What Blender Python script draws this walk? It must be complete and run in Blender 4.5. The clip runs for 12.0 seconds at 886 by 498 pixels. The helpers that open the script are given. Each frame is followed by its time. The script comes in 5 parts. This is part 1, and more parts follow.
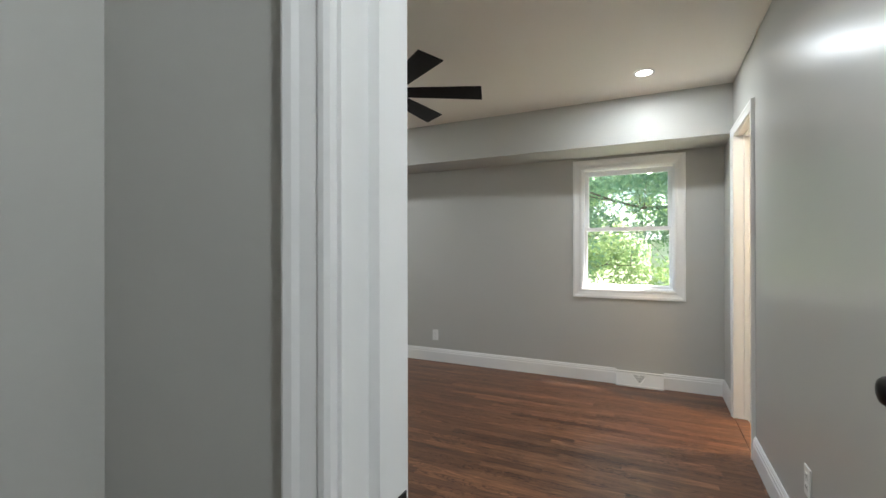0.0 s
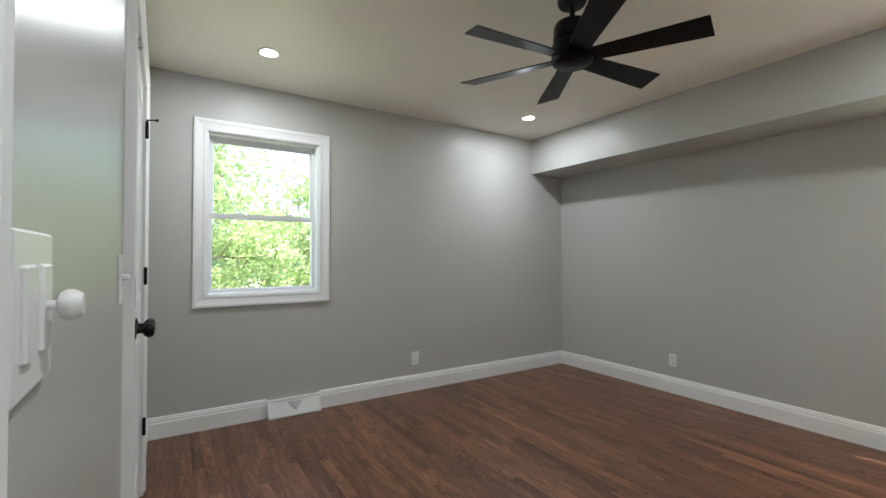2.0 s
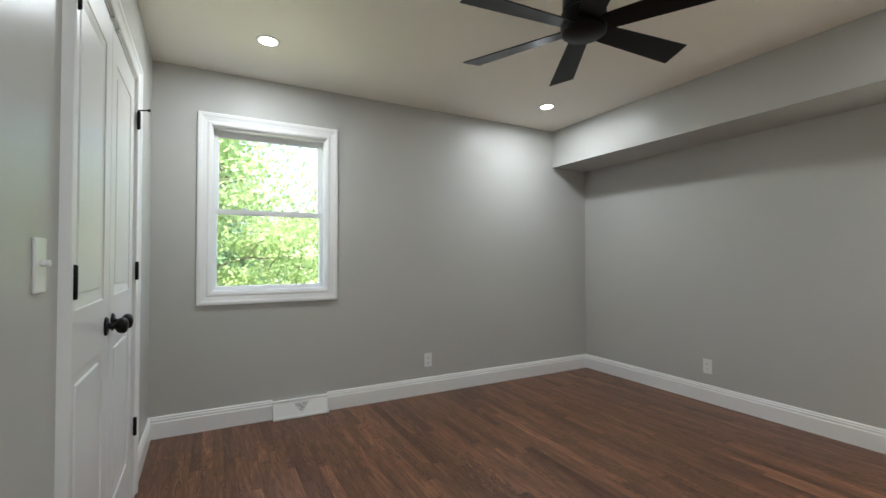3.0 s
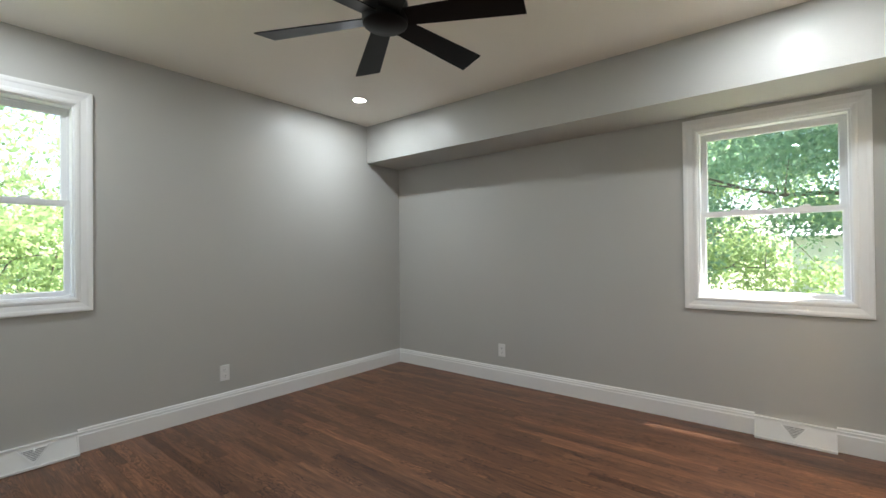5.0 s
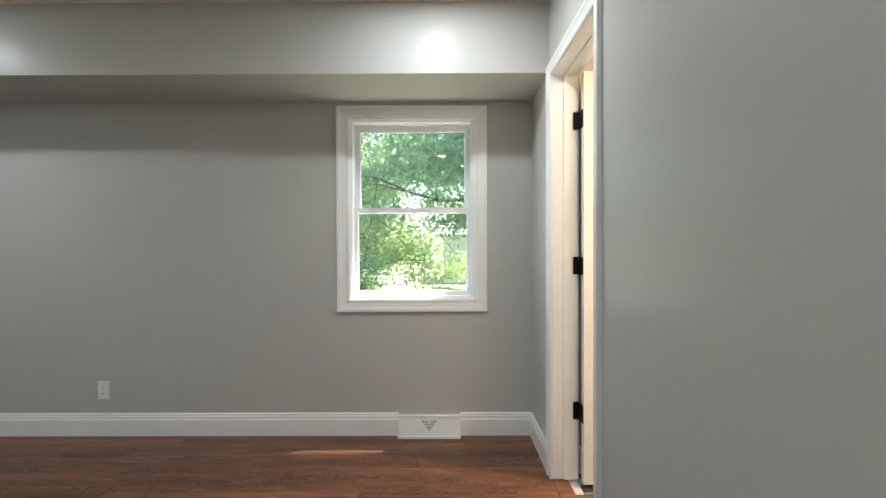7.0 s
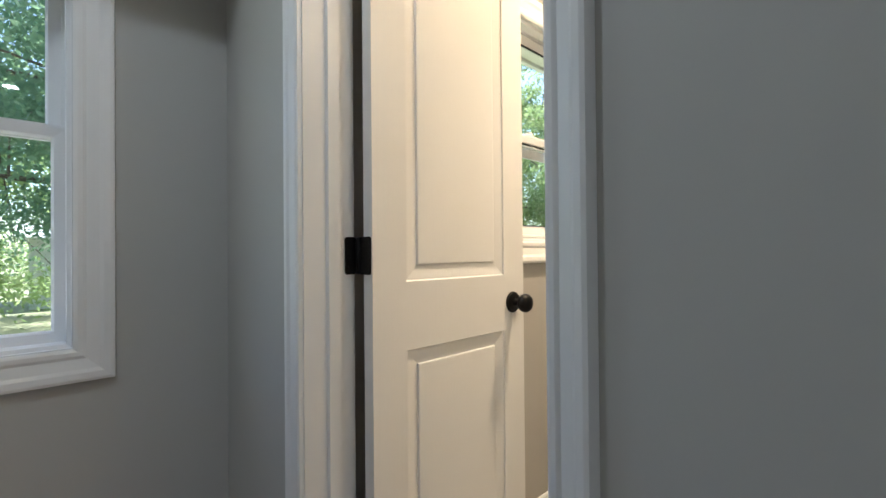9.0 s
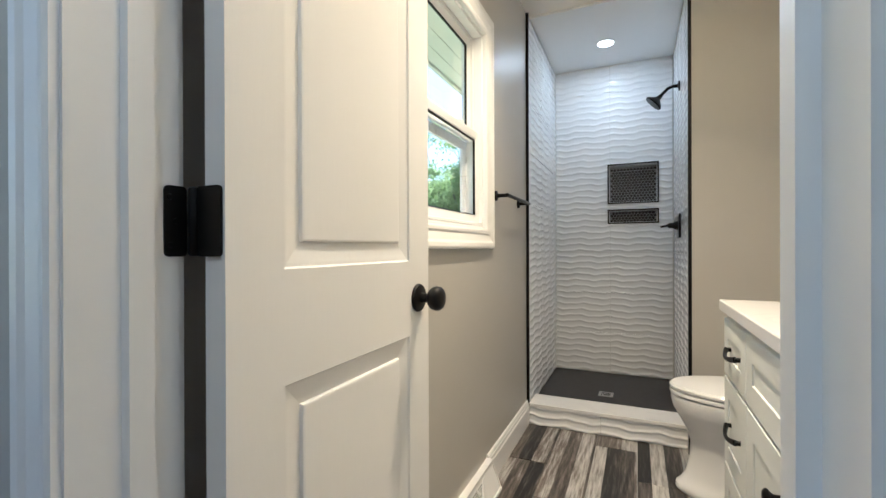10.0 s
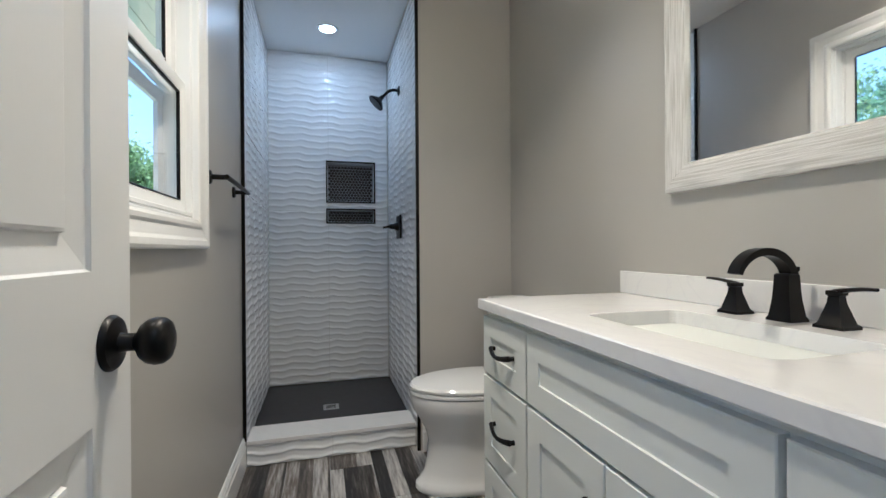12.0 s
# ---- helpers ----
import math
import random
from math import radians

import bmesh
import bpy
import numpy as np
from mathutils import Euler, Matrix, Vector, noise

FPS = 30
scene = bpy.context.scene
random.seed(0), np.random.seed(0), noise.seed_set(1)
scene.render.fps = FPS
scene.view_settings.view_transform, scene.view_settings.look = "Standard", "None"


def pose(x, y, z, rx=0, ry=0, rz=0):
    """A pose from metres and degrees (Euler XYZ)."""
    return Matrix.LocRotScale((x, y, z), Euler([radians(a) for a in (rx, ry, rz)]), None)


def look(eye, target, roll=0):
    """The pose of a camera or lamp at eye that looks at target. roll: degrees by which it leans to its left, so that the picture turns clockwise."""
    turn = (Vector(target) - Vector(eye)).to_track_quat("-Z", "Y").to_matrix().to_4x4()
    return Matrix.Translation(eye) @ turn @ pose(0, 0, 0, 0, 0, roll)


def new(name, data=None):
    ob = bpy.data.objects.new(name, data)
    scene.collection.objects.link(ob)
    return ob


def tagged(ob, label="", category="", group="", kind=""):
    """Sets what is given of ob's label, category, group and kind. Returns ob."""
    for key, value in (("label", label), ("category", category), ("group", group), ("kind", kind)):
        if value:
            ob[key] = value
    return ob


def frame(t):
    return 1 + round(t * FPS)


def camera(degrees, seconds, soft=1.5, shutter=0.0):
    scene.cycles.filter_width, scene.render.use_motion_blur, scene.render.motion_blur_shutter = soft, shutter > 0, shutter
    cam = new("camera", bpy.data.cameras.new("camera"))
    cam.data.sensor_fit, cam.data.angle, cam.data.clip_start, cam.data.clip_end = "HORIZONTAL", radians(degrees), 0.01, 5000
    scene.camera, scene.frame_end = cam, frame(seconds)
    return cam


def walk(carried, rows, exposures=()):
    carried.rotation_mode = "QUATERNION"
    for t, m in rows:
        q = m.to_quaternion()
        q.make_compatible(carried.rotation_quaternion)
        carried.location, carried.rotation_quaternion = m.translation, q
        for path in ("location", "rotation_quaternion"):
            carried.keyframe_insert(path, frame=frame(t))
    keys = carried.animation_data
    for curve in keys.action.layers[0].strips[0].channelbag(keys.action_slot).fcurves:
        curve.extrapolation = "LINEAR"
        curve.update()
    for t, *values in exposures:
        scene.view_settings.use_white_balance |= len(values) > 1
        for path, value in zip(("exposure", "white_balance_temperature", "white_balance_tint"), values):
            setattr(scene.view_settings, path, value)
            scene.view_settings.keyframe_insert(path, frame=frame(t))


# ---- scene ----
cam = camera(91.3, 12.0)
PATH = [
    (0, (0.371, 0.967, 1.219), (-0.502, 2.766, 1.221), -0.1),
    (0.5, (0.426, 1.119, 1.248), (-0.709, 2.765, 1.255), -0.2),
    (1, (0.444, 1.253, 1.227), (-0.938, 2.698, 1.247), -0.1),
    (1.5, (0.416, 1.377, 1.208), (-1.16, 2.609, 1.235), -0.0),
    (2, (0.364, 1.477, 1.194), (-1.328, 2.544, 1.227), -0.0),
    (2.5, (0.337, 1.611, 1.174), (-1.422, 2.562, 1.214), -0.1),
    (2.7, (0.317, 1.646, 1.165), (-1.451, 2.581, 1.207), -0.1),
    (4.5, (0.253, 1.817, 1.135), (-1.232, 3.157, 1.167), -0.4),
    (5, (0.264, 1.837, 1.162), (-0.99, 3.395, 1.181), -0.6),
    (5.5, (0.313, 1.901, 1.172), (-0.663, 3.647, 1.179), -0.6),
    (6, (0.386, 2.027, 1.182), (-0.292, 3.909, 1.175), -0.6),
    (6.5, (0.398, 2.241, 1.195), (0.06, 4.212, 1.167), -0.4),
    (7, (0.358, 2.507, 1.187), (0.351, 4.506, 1.166), -0.2),
    (7.2, (0.359, 2.622, 1.194), (0.487, 4.618, 1.163), -0.1),
    (9, (0.471, 3.775, 1.085), (1.84, 5.233, 1.101), -0.5),
    (9.5, (0.548, 4.009, 1.065), (2.179, 5.167, 1.063), -0.1),
    (10, (0.656, 4.148, 1.044), (2.481, 4.966, 1.04), -0.2),
    (10.5, (0.784, 4.251, 1.021), (2.733, 4.697, 1.016), -0.2),
    (11, (0.873, 4.306, 1.004), (2.87, 4.4, 1.0), -0.3),
    (11.5, (0.938, 4.354, 1.009), (2.925, 4.127, 1.008), -0.4),
    (12, (0.966, 4.377, 1.036), (2.893, 3.842, 1.035), -0.4),
]
# the clip's camera holds in the bedroom, then stops down and turns bluer at the bathroom door
EXPOSURES = [(0.0, 2.52, 6500, 9), (7.2, 2.52, 6500, 9), (9.0, 1.50, 5950, 9), (9.6, 1.70, 5400, 6), (10.1, 1.66, 5420, 6), (10.6, 1.48, 5030, 6), (12.0, 1.16, 4750, 6)]
walk(cam, [(t, look(eye, target, roll)) for t, eye, target, roll in PATH], EXPOSURES)

# ---- world and sun ----
SUN_DIR = Vector((0.31, 0.24, 1.0)).normalized()
world = bpy.data.worlds.new("sky")
scene.world = world
world.use_nodes = True
wn = world.node_tree.nodes
sky = wn.new("ShaderNodeTexSky")
sky.sky_type = "NISHITA"
sky.sun_disc = False
sky.sun_elevation = math.asin(SUN_DIR.z)
sky.sun_rotation = math.atan2(SUN_DIR.x, SUN_DIR.y)
wn["Background"].inputs["Strength"].default_value = 0.15
world.node_tree.links.new(sky.outputs["Color"], wn["Background"].inputs["Color"])
sun = new("sun", bpy.data.lights.new("sun", "SUN"))
sun.data.energy, sun.data.angle, sun.data.color = 5.0, radians(0.5), (1.0, 0.95, 0.88)
sun.matrix_world = look(SUN_DIR * 30, (0, 0, 0))

# ---- plan, metres ----
WX, EX = -3.05, 0.90          # bedroom, west and east wall faces
NY, SY = 5.20, 1.365          # bedroom, north and south wall faces
CEIL = 2.44
SOF_Y, SOF_Z = 4.75, 2.07     # dropped soffit along the north wall
BX0, BX1 = 1.02, 3.14         # bathroom, west face and alcove east face
BY0, BY1 = 3.388, 4.75        # bathroom, south and north faces
SHX0, SHX1, SHY0 = 3.20, 4.18, 3.91   # shower: curb front, back wall, south wall
DY0, DY1, DH = 4.057, 4.679, 2.03     # bathroom doorway
EX0, EX1 = 0.1205, 0.835       # entry doorway
HX0, HX1, HY0 = -0.248, 1.00, -1.6    # hallway
LAMP_W, VANITY_W = 0.22, 0.85


# ---- materials ----
def material(name, color, rough=0.5, metal=0.0, spec=0.5):
    m = bpy.data.materials.new(name)
    m.use_nodes = True
    b = m.node_tree.nodes["Principled BSDF"]
    b.inputs["Base Color"].default_value = (*color, 1)
    b.inputs["Roughness"].default_value = rough
    b.inputs["Metallic"].default_value = metal
    b.inputs["Specular IOR Level"].default_value = spec
    return m


def nodes_of(m):
    return m.node_tree.nodes, m.node_tree.links, m.node_tree.nodes["Principled BSDF"]


def varied(m, c0, c1, scale, detail=4.0, stretch=(1, 1, 1), bump=0.0, bump_scale=200.0, rough=None):
    """Two colours mixed by noise, fine relief by a second noise, roughness by the first."""
    n, l, b = nodes_of(m)
    co = n.new("ShaderNodeTexCoord")
    mp = n.new("ShaderNodeMapping")
    mp.inputs["Scale"].default_value = stretch
    no = n.new("ShaderNodeTexNoise")
    no.inputs["Scale"].default_value, no.inputs["Detail"].default_value = scale, detail
    mix = n.new("ShaderNodeMix")
    mix.data_type = "RGBA"
    mix.inputs["A"].default_value, mix.inputs["B"].default_value = (*c0, 1), (*c1, 1)
    l.new(co.outputs["Object"], mp.inputs["Vector"])
    l.new(mp.outputs["Vector"], no.inputs["Vector"])
    l.new(no.outputs["Fac"], mix.inputs["Factor"])
    l.new(mix.outputs["Result"], b.inputs["Base Color"])
    if rough:
        r = n.new("ShaderNodeMapRange")
        r.inputs["To Min"].default_value, r.inputs["To Max"].default_value = rough
        l.new(no.outputs["Fac"], r.inputs["Value"])
        l.new(r.outputs["Result"], b.inputs["Roughness"])
    if bump:
        n2 = n.new("ShaderNodeTexNoise")
        n2.inputs["Scale"].default_value, n2.inputs["Detail"].default_value = bump_scale, 3
        bp = n.new("ShaderNodeBump")
        bp.inputs["Strength"].default_value, bp.inputs["Distance"].default_value = bump, 0.002
        l.new(mp.outputs["Vector"], n2.inputs["Vector"])
        l.new(n2.outputs["Fac"], bp.inputs["Height"])
        l.new(bp.outputs["Normal"], b.inputs["Normal"])
    return m


WALL = varied(material("grey_wall_paint", (0.4, 0.39, 0.37), spec=0.11), (0.495, 0.490, 0.463), (0.525, 0.520, 0.493), 1.6, bump=0.05, bump_scale=260, rough=(0.285, 0.335))
BWALL = varied(material("greige_wall_paint", (0.4, 0.39, 0.37)), (0.45, 0.435, 0.405), (0.48, 0.465, 0.435), 1.6, bump=0.05, bump_scale=260, rough=(0.36, 0.46))
CEILM = varied(material("ceiling_paint", (0.88, 0.84, 0.76)), (0.89, 0.84, 0.75), (0.92, 0.875, 0.79), 1.2, bump=0.15, bump_scale=180)
TRIM = varied(material("white_trim_paint", (0.8, 0.8, 0.79)), (0.83, 0.83, 0.82), (0.86, 0.86, 0.85), 8.0, bump=0.02, bump_scale=90, rough=(0.29, 0.31))
DOORM = varied(material("white_door_paint", (0.8, 0.79, 0.77)), (0.78, 0.775, 0.76), (0.82, 0.815, 0.80), 4.0, stretch=(1, 1, 0.15), bump=0.08, bump_scale=120, rough=(0.28, 0.40))
VINYL = varied(material("white_vinyl", (0.8, 0.8, 0.8)), (0.79, 0.80, 0.81), (0.82, 0.83, 0.84), 5.0, rough=(0.3, 0.4))
BLACK = varied(material("black_metal", (0.004, 0.004, 0.004), 0.35, 0.0, 0.2), (0.0035, 0.0033, 0.0032), (0.006, 0.0056, 0.0053), 30.0, bump=0.05, bump_scale=300, rough=(0.29, 0.42))
FANM = varied(material("black_fan_finish", (0.004, 0.004, 0.004), spec=0.22), (0.0030, 0.0028, 0.0028), (0.0055, 0.0052, 0.0052), 12.0, rough=(0.30, 0.45))
PORCELAIN = varied(material("porcelain", (0.82, 0.82, 0.81)), (0.80, 0.80, 0.79), (0.83, 0.83, 0.82), 3.0, rough=(0.06, 0.12))
VANITY = varied(material("vanity_paint", (0.78, 0.8, 0.77)), (0.74, 0.76, 0.73), (0.77, 0.79, 0.76), 5.0, bump=0.04, bump_scale=150, rough=(0.32, 0.42))
PLATE = varied(material("white_plastic", (0.8, 0.8, 0.79)), (0.78, 0.78, 0.77), (0.82, 0.82, 0.81), 20.0, rough=(0.29, 0.36))
VENTGREY = material("vent_grey", (0.25, 0.25, 0.25), 0.5)
SLOT = material("dark_slot", (0.03, 0.03, 0.03), 0.7)
SHOWER_CEIL = varied(material("white_shower_ceiling_paint", (0.82, 0.82, 0.81)), (0.80, 0.80, 0.79), (0.83, 0.83, 0.82), 1.2, bump=0.1, bump_scale=180)
TILEW = varied(material("white_wave_tile", (0.84, 0.85, 0.86)), (0.82, 0.83, 0.84), (0.85, 0.86, 0.87), 4.0, rough=(0.07, 0.12))
GROUT = varied(material("grout", (0.6, 0.6, 0.59)), (0.55, 0.55, 0.54), (0.65, 0.65, 0.64), 60.0, bump=0.3)
PAN = varied(material("dark_shower_pan", (0.035, 0.034, 0.036)), (0.028, 0.027, 0.029), (0.045, 0.043, 0.045), 25.0, bump=0.25, bump_scale=150, rough=(0.45, 0.6))
PENNY = varied(material("dark_mosaic", (0.02, 0.02, 0.022)), (0.014, 0.014, 0.016), (0.03, 0.03, 0.032), 40.0, rough=(0.12, 0.22))
STEEL = material("brushed_steel", (0.6, 0.6, 0.6), 0.3, 1.0)
MIRROR = material("mirror_silver", (0.9, 0.91, 0.92), 0.02, 1.0)
EAVE = varied(material("eave_vinyl", (0.75, 0.75, 0.72)), (0.74, 0.74, 0.70), (0.80, 0.79, 0.76), 3.0, rough=(0.4, 0.5))
SIDING = varied(material("pale_siding", (0.6, 0.62, 0.63)), (0.58, 0.61, 0.62), (0.66, 0.68, 0.69), 2.0, rough=(0.4, 0.6))
GRASS = varied(material("lawn", (0.09, 0.15, 0.04)), (0.17, 0.19, 0.09), (0.29, 0.30, 0.19), 0.6, detail=8, bump=0.5, bump_scale=30, rough=(0.8, 0.95))
BARK = varied(material("bark", (0.1, 0.08, 0.06)), (0.07, 0.055, 0.045), (0.16, 0.13, 0.10), 6.0, stretch=(1, 1, 0.2), bump=0.6, bump_scale=30, rough=(0.8, 0.9))


def glass_material():
    m = bpy.data.materials.new("window_glass")
    m.use_nodes = True
    n, l, b = nodes_of(m)
    t = n.new("ShaderNodeBsdfTransparent")
    g = n.new("ShaderNodeBsdfGlossy")
    g.inputs["Roughness"].default_value = 0.01
    lw = n.new("ShaderNodeLayerWeight")
    lw.inputs["Blend"].default_value = 0.5
    pw = n.new("ShaderNodeMath")
    pw.operation = "POWER"
    pw.inputs[1].default_value = 4.0
    l.new(lw.outputs["Facing"], pw.inputs[0])
    f = n.new("ShaderNodeMath")
    f.operation = "MULTIPLY_ADD"
    f.inputs[1].default_value, f.inputs[2].default_value = 0.45, 0.035
    l.new(pw.outputs[0], f.inputs[0])
    mx = n.new("ShaderNodeMixShader")
    l.new(f.outputs[0], mx.inputs["Fac"])
    l.new(t.outputs["BSDF"], mx.inputs[1])
    l.new(g.outputs["BSDF"], mx.inputs[2])
    l.new(mx.outputs["Shader"], n["Material Output"].inputs["Surface"])
    return m


GLASS = glass_material()


def lamp_material(name, color, strength):
    m = material(name, (0.9, 0.9, 0.9))
    n, l, b = nodes_of(m)
    b.inputs["Emission Color"].default_value = (*color, 1)
    b.inputs["Emission Strength"].default_value = strength
    return m


DIFFUSER = lamp_material("lit_diffuser", (1.0, 0.97, 0.92), 5.0)
COOL_DIFFUSER = lamp_material("cool_lit_diffuser", (0.92, 0.97, 1.0), 5.0)
WARM_DIFFUSER = lamp_material("warm_lit_diffuser", (1.0, 0.84, 0.62), 5.0)


def oak_material():
    """Stained oak strips: a tone for each strip, long grain, cathedral figure, soft gloss."""
    m = material("stained_oak", (0.2, 0.09, 0.05), 0.3, 0.0, 0.42)
    n, l, b = nodes_of(m)
    co, ob = n.new("ShaderNodeTexCoord"), n.new("ShaderNodeObjectInfo")
    isl = n.new("ShaderNodeNewGeometry")
    add = n.new("ShaderNodeMath")
    add.operation = "ADD"
    l.new(ob.outputs["Random"], add.inputs[0])
    l.new(isl.outputs["Random Per Island"], add.inputs[1])
    fr = n.new("ShaderNodeMath")
    fr.operation = "FRACT"
    l.new(add.outputs[0], fr.inputs[0])
    off = n.new("ShaderNodeVectorMath")
    off.operation = "MULTIPLY_ADD"
    comb = n.new("ShaderNodeCombineXYZ")
    for k in ("X", "Y", "Z"):
        l.new(fr.outputs[0], comb.inputs[k])
    l.new(comb.outputs[0], off.inputs[0])
    off.inputs[1].default_value = (37.0, 91.0, 13.0)
    l.new(co.outputs["Object"], off.inputs[2])
    mp = n.new("ShaderNodeMapping")
    mp.inputs["Scale"].default_value = (1.0, 9.0, 1.0)
    l.new(off.outputs[0], mp.inputs["Vector"])
    wave = n.new("ShaderNodeTexNoise")
    wave.inputs["Scale"].default_value, wave.inputs["Detail"].default_value, wave.inputs["Distortion"].default_value = 3.2, 6.0, 1.6
    l.new(mp.outputs[0], wave.inputs["Vector"])
    mp2 = n.new("ShaderNodeMapping")
    mp2.inputs["Scale"].default_value = (3.0, 120.0, 1.0)
    l.new(off.outputs[0], mp2.inputs["Vector"])
    pores = n.new("ShaderNodeTexNoise")
    pores.inputs["Scale"].default_value, pores.inputs["Detail"].default_value = 3.0, 4.0
    l.new(mp2.outputs[0], pores.inputs["Vector"])
    ramp = n.new("ShaderNodeValToRGB")
    e = ramp.color_ramp.elements
    e[0].position, e[0].color = 0.28, (0.115, 0.050, 0.028, 1)
    e[1].position, e[1].color = 0.74, (0.310, 0.156, 0.084, 1)
    k = e.new(0.52)
    k.color = (0.200, 0.091, 0.049, 1)
    l.new(wave.outputs["Fac"], ramp.inputs["Fac"])
    tone = n.new("ShaderNodeValToRGB")
    t = tone.color_ramp.elements
    t[0].position, t[0].color = 0.0, (0.58, 0.55, 0.54, 1)
    t[1].position, t[1].color = 1.0, (1.5, 1.48, 1.44, 1)
    for at, c in ((0.16, 0.82), (0.6, 0.98), (0.88, 1.2)):
        t.new(at).color = (c, c, c, 1)
    l.new(fr.outputs[0], tone.inputs["Fac"])
    mul = n.new("ShaderNodeMix")
    mul.data_type, mul.blend_type = "RGBA", "MULTIPLY"
    mul.inputs["Factor"].default_value = 1.0
    l.new(ramp.outputs["Color"], mul.inputs["A"])
    l.new(tone.outputs["Color"], mul.inputs["B"])
    pr = n.new("ShaderNodeMapRange")
    pr.inputs["From Min"].default_value, pr.inputs["From Max"].default_value = 0.35, 0.6
    pr.inputs["To Min"].default_value, pr.inputs["To Max"].default_value = 0.58, 1.06
    l.new(pores.outputs["Fac"], pr.inputs["Value"])
    mul2 = n.new("ShaderNodeMix")
    mul2.data_type, mul2.blend_type = "RGBA", "MULTIPLY"
    mul2.inputs["Factor"].default_value = 1.0
    l.new(mul.outputs["Result"], mul2.inputs["A"])
    l.new(pr.outputs["Result"], mul2.inputs["B"])
    # cathedral figure: dark contour lines in patches along some strips
    mp3 = n.new("ShaderNodeMapping")
    mp3.inputs["Scale"].default_value = (6.0, 17.0, 1.0)
    l.new(off.outputs[0], mp3.inputs["Vector"])
    hill = n.new("ShaderNodeTexNoise")
    hill.inputs["Scale"].default_value, hill.inputs["Detail"].default_value = 1.5, 1.5
    l.new(mp3.outputs[0], hill.inputs["Vector"])
    rings = n.new("ShaderNodeMath")
    rings.operation = "MULTIPLY"
    rings.inputs[1].default_value = 48.0
    l.new(hill.outputs["Fac"], rings.inputs[0])
    sine = n.new("ShaderNodeMath")
    sine.operation = "SINE"
    l.new(rings.outputs[0], sine.inputs[0])
    patch = n.new("ShaderNodeTexNoise")
    patch.inputs["Scale"].default_value, patch.inputs["Detail"].default_value = 1.3, 2.0
    l.new(mp.outputs[0], patch.inputs["Vector"])
    line = n.new("ShaderNodeMapRange")
    line.inputs["From Min"].default_value, line.inputs["From Max"].default_value = 0.1, 0.9
    l.new(sine.outputs[0], line.inputs["Value"])
    where = n.new("ShaderNodeMapRange")
    where.inputs["From Min"].default_value, where.inputs["From Max"].default_value = 0.47, 0.60
    where.inputs["To Max"].default_value = 0.85
    l.new(patch.outputs["Fac"], where.inputs["Value"])
    dark = n.new("ShaderNodeMath")
    dark.operation = "MULTIPLY"
    l.new(line.outputs["Result"], dark.inputs[0])
    l.new(where.outputs["Result"], dark.inputs[1])
    fig = n.new("ShaderNodeMix")
    fig.data_type, fig.blend_type = "RGBA", "MULTIPLY"
    l.new(dark.outputs[0], fig.inputs["Factor"])
    l.new(mul2.outputs["Result"], fig.inputs["A"])
    fig.inputs["B"].default_value = (0.30, 0.25, 0.22, 1)
    l.new(fig.outputs["Result"], b.inputs["Base Color"])
    rr = n.new("ShaderNodeMapRange")
    rr.inputs["To Min"].default_value, rr.inputs["To Max"].default_value = 0.30, 0.46
    l.new(wave.outputs["Fac"], rr.inputs["Value"])
    l.new(rr.outputs["Result"], b.inputs["Roughness"])
    bp = n.new("ShaderNodeBump")
    bp.inputs["Strength"].default_value, bp.inputs["Distance"].default_value = 0.25, 0.001
    l.new(pores.outputs["Fac"], bp.inputs["Height"])
    l.new(bp.outputs["Normal"], b.inputs["Normal"])
    return m


OAK = oak_material()


